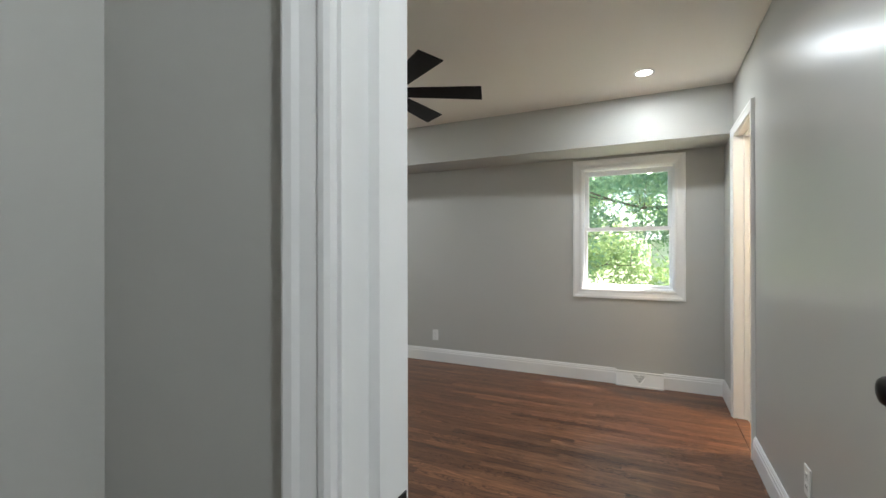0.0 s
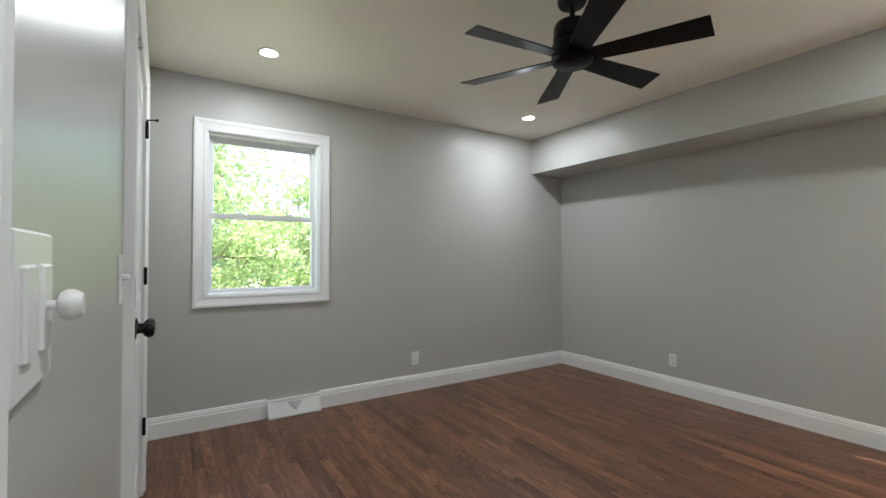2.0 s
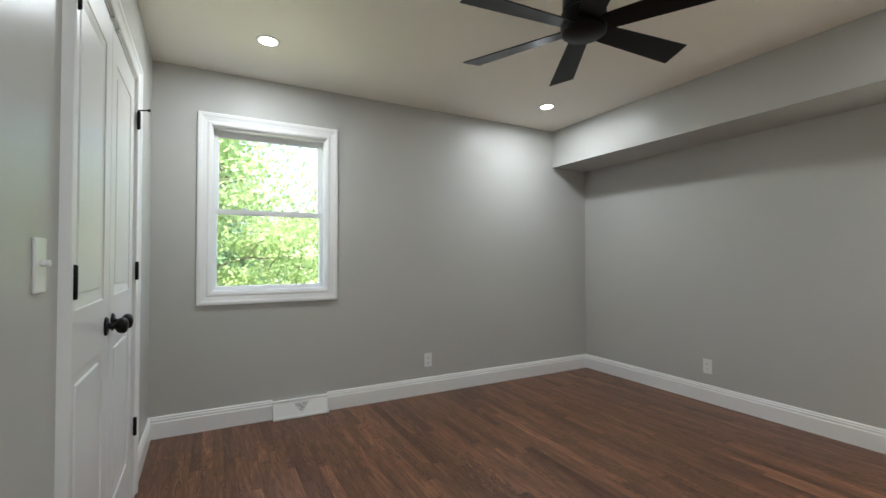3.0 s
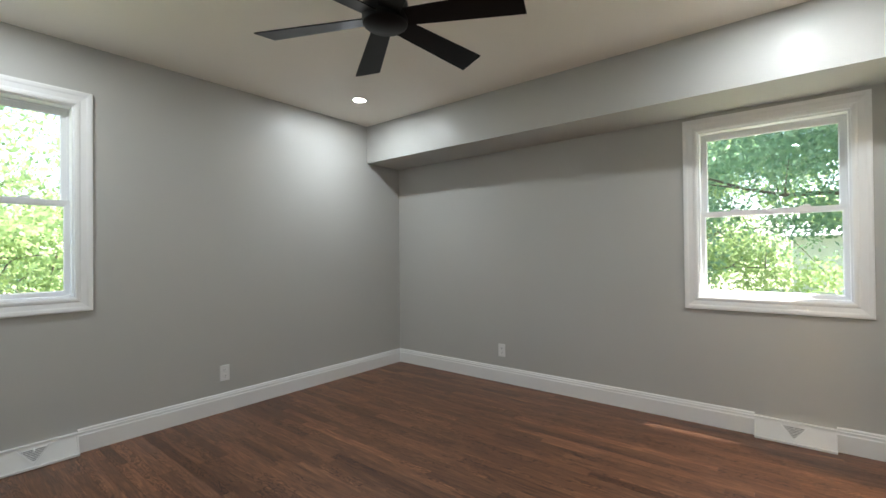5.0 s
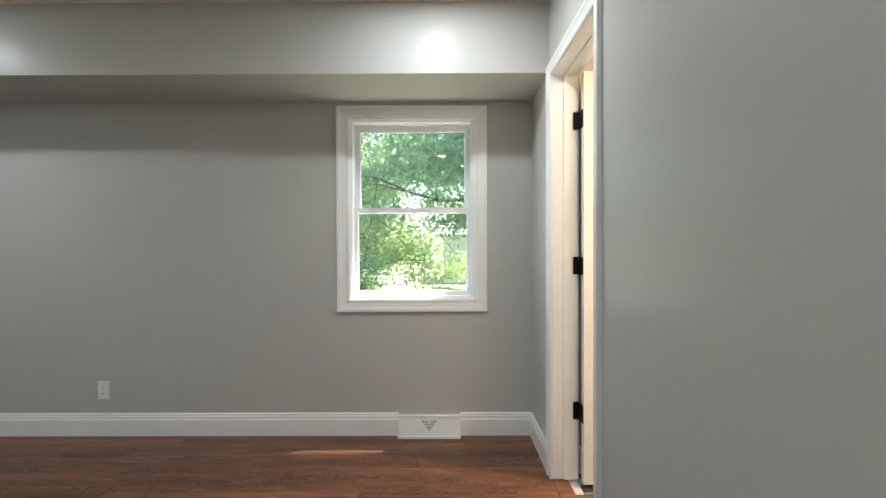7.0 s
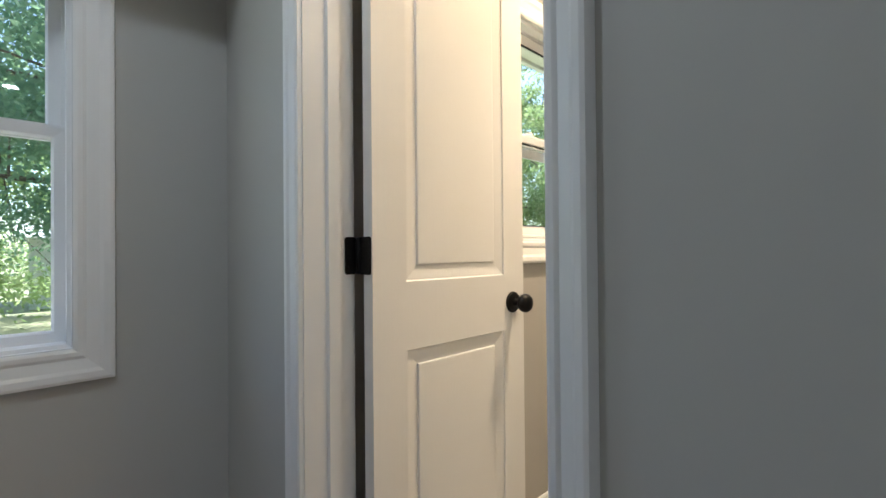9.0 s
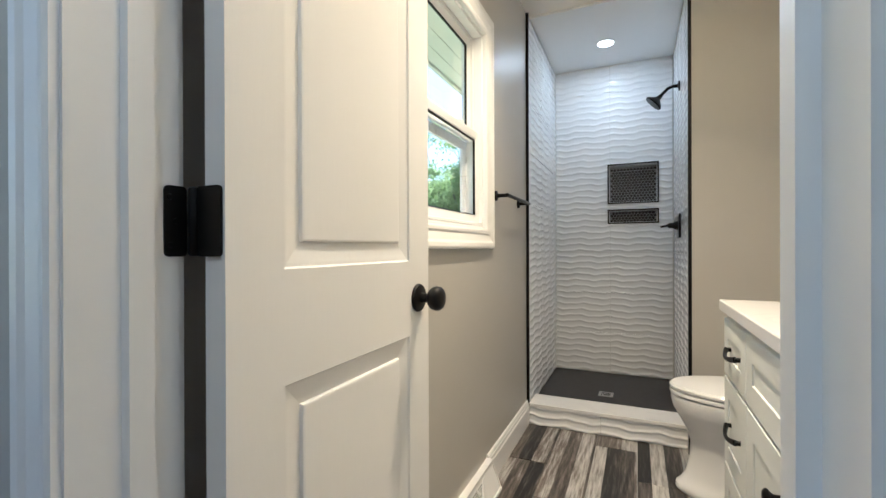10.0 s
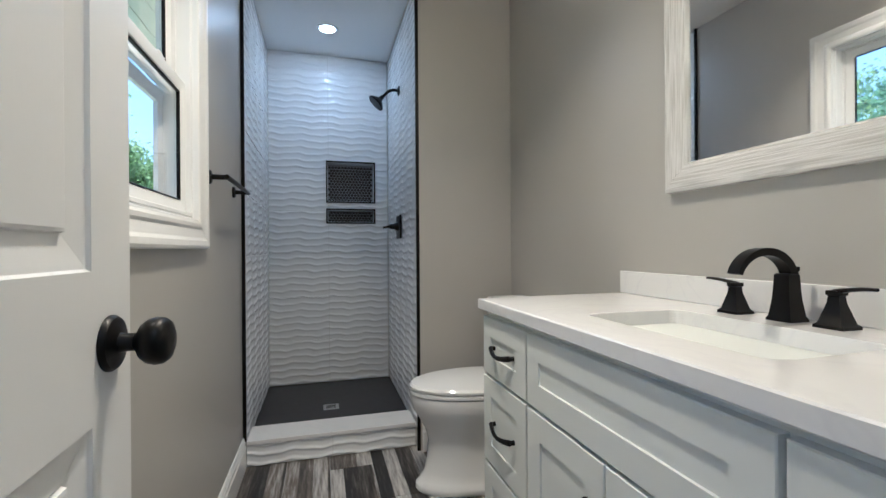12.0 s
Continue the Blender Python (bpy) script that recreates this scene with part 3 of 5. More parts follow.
window("window_1", F_W, *WIN_A, WIDE_CASING, "white double-hung window with moulded casing, trees outside", 0.49)
window("window_2", F_N, *WIN_B, WIDE_CASING, "white double-hung window under the soffit, trees outside", 0.496)
window("window_3", F_BN, *WIN_C, WIDE_CASING, "white double-hung bathroom window, eave outside", 0.47, BOW, 0.036)


# ---- doors ----
def panel_door(parent, leaf_name, w, h, t, m, label=""):
    """A two-panel leaf, hinge edge at x 0, thickness t from y 0, placed by m."""
    z0, st, top, lk0, lk1, bot = 0.012, 0.10, 0.115, 0.845, 1.014, 0.21
    bm = boxes((0, st, 0, t, z0, h), (w - st, w, 0, t, z0, h), (st, w - st, 0, t, h - top, h), (st, w - st, 0, t, lk0, lk1), (st, w - st, 0, t, z0, bot))
    bm.transform(m)
    leaf = part(leaf_name, bm, DOORM, parent, label)
    for a, b in ((bot, lk0), (lk1, h - top)):
        bm = bmesh.new()
        rings = []
        for ins, d in ((0.0, 0.0005), (0.003, 0.004), (0.008, 0.0045), (0.036, 0.0090), (0.040, 0.0098), (0.0415, 0.0040), (0.045, 0.003)):
            rings.append([(st + ins, d, a + ins), (w - st - ins, d, a + ins), (w - st - ins, d, b - ins), (st + ins, d, b - ins)])
        back = [[(x, t - y, z) for x, y, z in r] for r in rings]
        strip(bm, rings[::-1][:1] + rings[::-1][1:] + back)
        bm.transform(m)
        part("panel", bm, DOORM, leaf)
    return leaf


KNOB_PROFILE = ((0.0, 0.0), (0.033, 0.0), (0.033, 0.003), (0.030, 0.007), (0.020, 0.009), (0.012, 0.011), (0.0105, 0.018), (0.0105, 0.026), (0.013, 0.029), (0.021, 0.033), (0.0265, 0.040), (0.0285, 0.048), (0.0275, 0.056), (0.023, 0.062), (0.014, 0.0655), (0.0, 0.067))


def knob(parent, base, axis, label="black round door knob"):
    return part("knob", lathe(bmesh.new(), KNOB_PROFILE, base, axis, 28), BLACK, parent, label, True)


def hinge_barrel(parent, p, h=0.089, r=0.0065):
    bm = bmesh.new()
    x, y, z = p
    lathe(bm, ((0, 0), (r * 0.7, 0.001), (r, 0.004), (r, h - 0.004), (r * 0.7, h - 0.001), (0, h)), (x, y, z - h / 2), (0, 0, 1), 14)
    return part("hinge", bm, BLACK, parent, "black hinge", True)


def jamb_set(name, face, u0, u1, h, depth, both, label, profile=NARROW_CASING):
    """Casing, jamb and stop of a doorway."""
    fr = thing(name, face.at((u0 + u1) / 2, 0, -depth / 2), label, "door frame", "", "structure")
    for nm, f2 in both:
        part("casing", f2.surround(bmesh.new(), profile, u0 - 0.005, u1 + 0.005, 0, h + 0.006, True), TRIM, fr)
    jamb = face.surround(bmesh.new(), ((0.0, 0.001), (0.0175, 0.001), (0.0175, -depth - 0.001), (0.0, -depth - 0.001)), u0, u1, 0, h, True)
    part("jamb", jamb, TRIM, fr)
    return fr


def plate_outline(a0, a1, z0, z1, r=0.006):
    pts = []
    for ca, cz, s in ((a1 - r, z1 - r, 0), (a0 + r, z1 - r, 90), (a0 + r, z0 + r, 180), (a1 - r, z0 + r, 270)):
        for i in range(5):
            q = radians(s + 22.5 * i)
            pts.append((ca + r * math.cos(q), cz + r * math.sin(q)))
    return pts


# bathroom door, standing open against the bathroom's north wall
F_BWd = Face((EX + 0.12, 0, 0), (0, 1, 0), (1, 0, 0))
bdf = jamb_set("door_frame_1", F_E, DY0, DY1, DH, 0.12, (("a", F_E), ("b", F_BWd)), "white painted door frame to the bathroom")
stop = F_E.surround(bmesh.new(), ((0.0, -0.053), (-0.011, -0.055), (-0.011, -0.083), (0.0, -0.086)), DY0, DY1, 0, DH, True)
part("stop", stop, TRIM, bdf)
bd = thing("door_1", (1.032, 4.648, 0), "white two-panel door standing open into the bathroom", "door", "", "structure")
leaf = panel_door(bd, "leaf", 0.584, 2.022, 0.035, Matrix.Translation((1.034, 4.612, 0)) @ Matrix.Rotation(radians(0.7), 4, "Z"))
knob(leaf, (1.560, 4.618, 0.928), (0, -1, 0))
knob(leaf, (1.560, 4.654, 0.928), (0, 1, 0))
for z in (0.350, 1.079, 1.80):
    hinge_barrel(leaf, (1.030, 4.664, z))
    bm = bmesh.new()
    strip(bm, [[(p, yy, q) for p, q in plate_outline(1.001, 1.030, z - 0.0445, z + 0.0445)] for yy in (DY1 - 0.0025, DY1 - 0.0002)])
    for dx, dz in ((0.008, 0.03), (0.015, 0.0), (0.008, -0.03)):
        lathe(bm, ((0, 0), (0.004, 0.0), (0.0035, 0.0012), (0, 0.0014)), (1.000 + dx, DY1 - 0.0025, z + dz), (0, -1, 0), 10)
    part("hinge_plate", bm, BLACK, leaf, "black hinge plate screwed to the jamb")
    bm = bmesh.new()
    strip(bm, [[(xx, p, q) for p, q in plate_outline(4.616, 4.660, z - 0.0445, z + 0.0445)] for xx in (1.0305, 1.0338)])
    part("hinge_plate", bm, BLACK, leaf, "black hinge plate on the door edge")
structure("threshold", boxes((EX - 0.005, EX + 0.075, DY0, DY1, -0.012, 0.006), bevel=0.003), OAK, "stained oak threshold strip", "threshold")

# entry doorway and its open door, swung against the east wall
XF = ROT_S
edf = jamb_set("door_frame_2", F_S, EX0, EX1, DH, 0.115, (("a", F_S), ("b", F_HN)), "white painted entry door frame", SLIM_CASING)
stop = F_S.surround(bmesh.new(), ((0.0, -0.040), (-0.011, -0.043), (-0.011, -0.072), (0.0, -0.075)), EX0, EX1, 0, DH, True)
part("stop", stop, TRIM, edf)
bm = F_S.box(bmesh.new(), EX0 + 0.0002, EX0 + 0.002, 0.89, 0.95, -0.036, -0.004, 0.0008)
part("strike_plate", bm, BLACK, edf, "black strike plate")
XF = Matrix.Identity(4)
ed = thing("door_2", (0.84, 1.42, 0), "white two-panel entry door swung open along the wall", "door", "", "structure")
leaf = panel_door(ed, "leaf", 0.70, 2.022, 0.035, Matrix.Translation((0.878, 1.418, 0)) @ Matrix.Rotation(radians(92.5), 4, "Z"))
knob(leaf, (0.812, 2.045, 0.955), (-1, -0.04, 0))
for z in (0.345, 1.065, 1.79):
    hinge_barrel(leaf, (0.838, 1.408, z))

# closet double doors
XF = ROT_S
cdf = jamb_set("door_frame_3", F_S, CLX0, CLX1, CLH, 0.115, (("a", F_S),), "white painted closet door frame", BROAD_CASING)
mid = (CLX0 + CLX1) / 2
for side, x, sgn in (("a", CLX0 + 0.003, 1), ("b", CLX1 - 0.003, -1)):
    cd = thing("closet_door", (x, SY, 0), "white two-panel closet door, closed", "door", "closet doors", "structure")
    w = (CLX1 - CLX0) / 2 - 0.005
    m = Matrix.Translation((x if sgn > 0 else mid + 0.002, SY - 0.037, 0))
    leaf = panel_door(cd, "leaf", w, 2.022, 0.035, m)
    knob(leaf, (mid - sgn * 0.062, SY - 0.002, 0.915), (0, 1, 0))
    for z in (0.345, 1.095, 1.83):
        hinge_barrel(leaf, (x - sgn * 0.004, SY + 0.016, z), 0.089, 0.0078)
    if sgn < 0:
        continue
    bm = bmesh.new()
    px = x - sgn * 0.004
    tube(bm, ((px, SY + 0.012, 1.878), (px, SY + 0.03, 1.882), (px + sgn * 0.012, SY + 0.055, 1.882)), 0.004, 8)
    lathe(bm, ((0, 0), (0.007, 0.001), (0.008, 0.006), (0.006, 0.010), (0, 0.011)), (px + sgn * 0.012, SY + 0.054, 1.882), (sgn * 0.2, 1, 0), 12)
    part("door_stop", bm, BLACK, leaf, "black hinge-pin door stop", True)
for x in (mid - 0.05, mid + 0.05):
    bm = boxes((x - 0.014, x + 0.014, SY - 0.02, SY + 0.012, CLH - 0.012, CLH - 0.002), bevel=0.002)
    part("ball_catch", bm, STEEL, cdf)
XF = Matrix.Identity(4)


# ---- ceiling fan ----
def ceiling_fan(x, y):
    f = thing("ceiling_fan", (x, y, CEIL), "black six-blade ceiling fan on a short downrod", "ceiling fan")
    part("canopy", lathe(bmesh.new(), ((0.0, 0.0), (0.066, 0.0), (0.068, -0.012), (0.066, -0.05), (0.058, -0.060), (0.020, -0.064), (0.0, -0.064)), (x, y, CEIL), (0, 0, 1), 32), FANM, f, "", True)
    part("downrod", lathe(bmesh.new(), ((0.0, -0.06), (0.013, -0.06), (0.013, -0.125), (0.022, -0.127), (0.024, -0.148), (0.0, -0.148)), (x, y, CEIL), (0, 0, 1), 20), FANM, f, "", True)
    part("motor_housing", lathe(bmesh.new(), ((0.0, -0.135), (0.050, -0.137), (0.078, -0.148), (0.086, -0.165), (0.087, -0.225), (0.078, -0.235), (0.0, -0.235)), (x, y, CEIL), (0, 0, 1), 40), FANM, f, "", True)
    part("switch_housing", lathe(bmesh.new(), ((0.0, -0.232), (0.080, -0.234), (0.094, -0.247), (0.096, -0.305), (0.092, -0.332), (0.080, -0.342), (0.0, -0.345)), (x, y, CEIL), (0, 0, 1), 40), FANM, f, "", True)
    for k in range(6):
        bm = bmesh.new()
        L0, L1, n = 0.07, 0.556, 10
        rings = []
        for i in range(n + 1):
            s = i / n
            r = L0 + (L1 - L0) * s
            hw = 0.045 + 0.020 * s
            lead = r + (0.016 if i == n else 0)
            th = 0.005
            drop = -0.003 * s
            rings.append([(r, -hw, drop - th / 2), (lead, hw, drop - th / 2), (lead, hw, drop + th / 2), (r, -hw, drop + th / 2)])
        strip(bm, rings)
        bm.transform(Matrix.Translation((x, y, CEIL - 0.310)) @ Matrix.Rotation(radians(26 + 60 * k), 4, "Z") @ Matrix.Rotation(radians(-13), 4, "X"))
        part("blade", bm, FANM, f)
    return f


ceiling_fan(-1.03, 3.08)


# ---- recessed lights ----
def downlight(x, y, z, diffuser, label, watts, color, spread=180):
    d = thing("recessed_light", (x, y, z), label, "ceiling light", "recessed lights")
    part("trim_ring", lathe(bmesh.new(), ((0.050, 0.0), (0.068, 0.0), (0.066, -0.004), (0.054, -0.006), (0.050, -0.004)), (x, y, z), (0, 0, 1), 36), PLATE, d, "white trim ring", True)
    part("diffuser", lathe(bmesh.new(), ((0.0, -0.0015), (0.0505, -0.0015), (0.0505, -0.004), (0.0, -0.0045)), (x, y, z), (0, 0, 1), 36), diffuser, d, "lit round diffuser")
    lamp = bpy.data.lights.new("recessed_lamp", "AREA")
    lamp.shape, lamp.size, lamp.energy, lamp.color, lamp.spread = "DISK", 0.100, watts, color, radians(spread)
    ob = new("recessed_lamp", lamp)
    ob.parent = d
    ob.matrix_basis = pose(0, 0, -0.008)
    return d


for lx, ly in ((-2.51, 4.20), (-2.43, 1.98), (0.317, 4.27), (0.32, 1.98)):
    downlight(lx, ly, CEIL, DIFFUSER, "lit round recessed ceiling light", 9.3 * LAMP_W, (0.87, 0.94, 1.0))
downlight(3.78, 4.34, 2.425, COOL_DIFFUSER, "lit round recessed light over the shower", 4.0 * LAMP_W, (0.85, 0.93, 1.0))
# added out of view: warm downlight to brighten door, vanity and floor
downlight(1.95, 4.30, CEIL, WARM_DIFFUSER, "added unseen recessed light that brightens the bathroom", 6.5, (1.0, 0.73, 0.45), 116)
# no hall fixture is in view; this one is added to light its walls
downlight(0.85, 0.80, CEIL, DIFFUSER, "added unseen recessed light that brightens the hallway", 11.8 * LAMP_W, (0.86, 0.94, 1.0))


# ---- registers, outlets, switches ----
def register(face, u0, u1, label):
    """A baseboard register: sloping face with a lozenge grille and a lever."""
    r = thing("register", face.at((u0 + u1) / 2, 0, 0), label, "floor register", "baseboard registers")
    h, dt, db = 0.125, 0.022, 0.062
    body = ((0, 0), (db, 0.0), (db, 0.012), (dt + 0.004, h - 0.012), (dt, h), (0, h))
    bm = face.run(bmesh.new(), body, u0, u1)
    part("body", bm, PLATE, r, "white painted steel body")

    def slope(v):
        return db + (dt + 0.004 - db) * (v - 0.012) / (h - 0.024)

    um, mw = (u0 + u1) / 2, (u1 - u0) * 0.19
    bm = bmesh.new()
    for a, b in (((u0, 0.003), (u1, 0.003)), ((u0, h - 0.012), (u1, h - 0.012))):
        face.box(bm, a[0], b[0], a[1], a[1] + 0.013, 0, slope(a[1]) + 0.003)
    for u in (u0, u1 - 0.008):
        strip(bm, [[face.at(u, v, slope(v) - 0.002), face.at(u + 0.008, v, slope(v) - 0.002), face.at(u + 0.008, v, slope(v) + 0.004), face.at(u, v, slope(v) + 0.004)] for v in (0.012, h - 0.01)])
    for s in (-1, 1):
        strip(bm, [[face.at(um + s * (q + e), v, slope(v) + g) for e, g in ((-0.006, 0.0), (0.006, 0.0), (0.006, 0.005), (-0.006, 0.005))] for q, v in ((0.002, 0.022), (mw, h - 0.014))])
    part("rim", bm, PLATE, r)
    bm = bmesh.new()
    for s in range(1, 9):
        v = 0.030 + s * (h - 0.05) / 9
        q = mw * (v - 0.022) / (h - 0.036) - 0.012
        if q > 0.004:
            strip(bm, [[face.at(u, v + e, slope(v) + g) for e, g in ((-0.0018, 0.0), (0.0018, 0.0), (0.0018, 0.002), (-0.0018, 0.002))] for u in (um - q, um + q)])
    part("grille", bm, VENTGREY, r, "grey grille slots")
    bm = bmesh.new()
    tube(bm, (face.at(um, h - 0.02, slope(h - 0.02)), face.at(um, h - 0.035, slope(h - 0.035) + 0.012)), 0.004, 8)
    part("lever", bm, PLATE, r)
    return r


register(F_W, *VENT_A, "white baseboard heat register below the window")
register(F_N, *VENT_B, "white baseboard heat register below the window")
register(F_BN, *VENT_C, "white baseboard heat register on the bathroom wall")


def outlet(face, u, v, label):
    o = thing("outlet", face.at(u, v, 0), label, "wall outlet", "outlets")
    part("cover_plate", face.box(bmesh.new(), u - 0.035, u + 0.035, v - 0.057, v + 0.057, 0.0, 0.006, 0.002), PLATE, o)
    for dv in (-0.021, 0.021):
        bm = face.box(bmesh.new(), u - 0.016, u + 0.016, v + dv - 0.014, v + dv + 0.014, 0.005, 0.008, 0.002)
        s = part("socket", bm, PLATE, o)
        bm = bmesh.new()
        for du in (-0.006, 0.006):
            face.box(bm, u + du - 0.0012, u + du + 0.0012, v + dv - 0.002, v + dv + 0.006, 0.0075, 0.0084)
        face.box(bm, u - 0.002, u + 0.002, v + dv - 0.010, v + dv - 0.006, 0.0075, 0.0084)
        part("slots", bm, SLOT, s)
    return o


outlet(F_W, 3.335, 0.285, "white duplex outlet on the grey wall")
outlet(F_N, -1.775, 0.285, "white duplex outlet on the grey wall")
outlet(F_E, 3.05, 0.335, "white duplex outlet on the grey wall")

XF = ROT_S
sw = thing("light_switch", F_S.at(-0.885, 1.14, 0), "white single toggle switch beside the closet", "light switch")
part("cover_plate", F_S.box(bmesh.new(), -0.92, -0.85, 1.083, 1.197, 0, 0.006, 0.002), PLATE, sw)
part("toggle", F_S.box(bmesh.new(), -0.891, -0.879, 1.138, 1.152, 0.004, 0.022, 0.003), PLATE, sw)
sp = thing("switch_panel", F_S.at(-0.06, 1.15, 0), "white two-gang plate with rocker and dimmer knob", "light switch")
part("cover_plate", F_S.box(bmesh.new(), -0.118, -0.002, 1.098, 1.212, 0, 0.007, 0.002), PLATE, sp)
part("rocker", F_S.box(bmesh.new(), -0.050, -0.018, 1.122, 1.188, 0.005, 0.011, 0.002), PLATE, sp)
part("rocker", F_S.box(bmesh.new(), -0.102, -0.070, 1.122, 1.188, 0.005, 0.010, 0.002), PLATE, sp)
bm = lathe(bmesh.new(), ((0, 0.006), (0.004, 0.006), (0.004, 0.016), (0.010, 0.018), (0.0125, 0.022), (0.0125, 0.027), (0.009, 0.032), (0, 0.033)), F_S.at(-0.080, 1.156, 0), (0, 1, 0), 10)
part("dimmer_knob", bm, PLATE, sp, "round white dimmer knob", True)
XF = Matrix.Identity(4)

# ---- bathroom: vanity, top, sink, faucet, mirror ----
VX0, VX1, VYB, VYF, VTOP = 1.025, 2.208, 3.392, 3.887, 0.884


def shaker(parent, name, x0, x1, z0, z1, rail=0.062, y=VYF, t=0.020):
    """A shaker front: frame proud of a recessed panel."""
    bm = bmesh.new()
    rings = []
    for ins, yy in ((0.0, y), (0.0, y + t - 0.002), (0.002, y + t), (rail, y + t), (rail + 0.001, y + t - 0.0042)):
        rings.append([(x0 + ins, yy, z0 + ins), (x1 - ins, yy, z0 + ins), (x1 - ins, yy, z1 - ins), (x0 + ins, yy, z1 - ins)])
    strip(bm, rings)
    return part(name, bm, VANITY, parent)


def bow_pull(parent, xc, z, y, half=0.064):
    bm = bmesh.new()
    n = 12
    pts = [(xc - half + 2 * half * i / n, y + 0.015 + 0.011 * math.sin(math.pi * i / n), z - 0.010 * math.sin(math.pi * i / n)) for i in range(n + 1)]
    tube(bm, pts, [0.0045 + 0.0018 * abs(1 - 2 * i / n) for i in range(n + 1)], 10, 1.3)
    for s in (-1, 1):
        lathe(bm, ((0, 0), (0.0085, 0.0), (0.0065, 0.004), (0.0055, 0.016), (0, 0.017)), (xc + s * half, y, z), (0, 1, 0), 12)
    return part("handle", bm, BLACK, parent, "black curved drawer pull", True)


van = thing("vanity_cabinet", ((VX0 + VX1) / 2, VYB, 0), "white shaker bathroom vanity with black pulls", "vanity")
part("body", boxes((VX0, VX1, VYB, VYF, 0.09, VTOP - 0.0335), (VX0, VX1, VYB, VYF - 0.06, 0.0, 0.09)), VANITY, van)
for z0, z1 in ((0.665, 0.833), (0.406, 0.657), (0.098, 0.398)):
    for x0, x1 in ((1.923, 2.204), (1.031, 1.311)):
        d = shaker(van, "drawer", x0, x1, z0, z1, 0.055)
        bow_pull(d, (x0 + x1) / 2, (z0 + z1) / 2, VYF + 0.013)
shaker(van, "false_front", 1.320, 1.915, 0.665, 0.833, 0.058)
for x0, x1, k in ((1.320, 1.617, 1.599), (1.621, 1.915, 1.639)):
    d = shaker(van, "door", x0, x1, 0.098, 0.657)
    part("knob", lathe(bmesh.new(), ((0, 0), (0.007, 0), (0.006, 0.010), (0.009, 0.015), (0.0145, 0.020), (0.0145, 0.024), (0.010, 0.028), (0, 0.029)), (k, VYF + 0.020, 0.578), (0, 1, 0), 20), BLACK, d, "black cabinet knob", True)

# quartz top with an undermount basin cut through it
SX0, SX1, SY0, SY1 = 1.405, 1.835, 3.545, 3.80
top = thing("countertop", (1.63, 3.65, VTOP - 0.033), "white veined quartz vanity top with backsplash", "countertop")


def rounded(x0, x1, y0, y1, r, n=6):
    pts = []
    for cx, cy, a0 in ((x1 - r, y1 - r, 0), (x0 + r, y1 - r, 90), (x0 + r, y0 + r, 180), (x1 - r, y0 + r, 270)):
        for i in range(n + 1):
            a = radians(a0 + 90 * i / n)
            pts.append((cx + r * math.cos(a), cy + r * math.sin(a)))
    return pts


def slab_with_hole(x0, x1, y0, y1, z0, z1, hole, e=0.003):
    """A slab with a rounded cut-out: outer points are the hole's, pushed to the border."""
    cx, cy = (SX0 + SX1) / 2, (SY0 + SY1) / 2

    def push(p, ins):
        dx, dy = p[0] - cx, p[1] - cy
        k = min(((x1 - ins - cx) if dx > 0 else (cx - x0 - ins)) / max(abs(dx), 1e-6), ((y1 - ins - cy) if dy > 0 else (cy - y0 - ins)) / max(abs(dy), 1e-6))
        return cx + dx * k, cy + dy * k

    corners = [(x1, y1), (x0, y1), (x0, y0), (x1, y0)]
    pts = []
    for p in hole:
        pts.append(p)
    # corners of the slab need their own rays
    for c in corners:
        ang = math.atan2(c[1] - cy, c[0] - cx)
        best = min(range(len(pts)), key=lambda i: abs(math.atan2(math.sin(math.atan2(pts[i][1] - cy, pts[i][0] - cx) - ang), math.cos(math.atan2(pts[i][1] - cy, pts[i][0] - cx) - ang))))
        p = pts[best]
        r = math.hypot(p[0] - cx, p[1] - cy)
        pts[best] = (cx + r * math.cos(ang), cy + r * math.sin(ang))
    bm = bmesh.new()
    rings = [[(*p, z0) for p in pts], [(*p, z1 - 0.002) for p in pts], [(p[0] + (p[0] - cx) * 0.006, p[1] + (p[1] - cy) * 0.006, z1) for p in pts],
             [(*push(p, e), z1) for p in pts], [(*push(p, 0), z1 - e) for p in pts], [(*push(p, 0), z0 + e) for p in pts], [(*push(p, e), z0) for p in pts]]
    return strip(bm, rings, closed=True)


HOLE = rounded(SX0, SX1, SY0, SY1, 0.028)
part("slab", slab_with_hole(1.021, 2.221, 3.389, 3.918, VTOP - 0.033, VTOP, HOLE), QUARTZ, top)
part("backsplash", boxes((1.021, 2.221, 3.389, 3.407, VTOP + 0.0004, VTOP + 0.074), bevel=0.002), QUARTZ, top)
sink = thing("sink", (1.62, 3.67, 0.70), "white rectangular undermount sink", "sink")
cx, cy = (SX0 + SX1) / 2, (SY0 + SY1) / 2
bm = bmesh.new()
rings = []
for k, z in ((1.06, VTOP - 0.0335), (1.02, VTOP - 0.0335), (0.99, VTOP - 0.05), (0.95, VTOP - 0.12), (0.88, VTOP - 0.15), (0.60, VTOP - 0.158), (0.08, VTOP - 0.162)):
    rings.append([(cx + (p[0] - cx) * k, cy + (p[1] - cy) * k, z) for p in HOLE])
strip(bm, rings, cap=False)
bm.faces.new([v for v in bm.verts][-len(HOLE):])
part("basin", bm, PORCELAIN, sink, "", True)
part("drain", lathe(bmesh.new(), ((0, 0), (0.022, 0.0), (0.022, 0.003), (0.016, 0.005), (0, 0.005)), (cx, cy, VTOP - 0.162), (0, 0, 1), 24), BLACK, sink, "black pop-up drain", True)

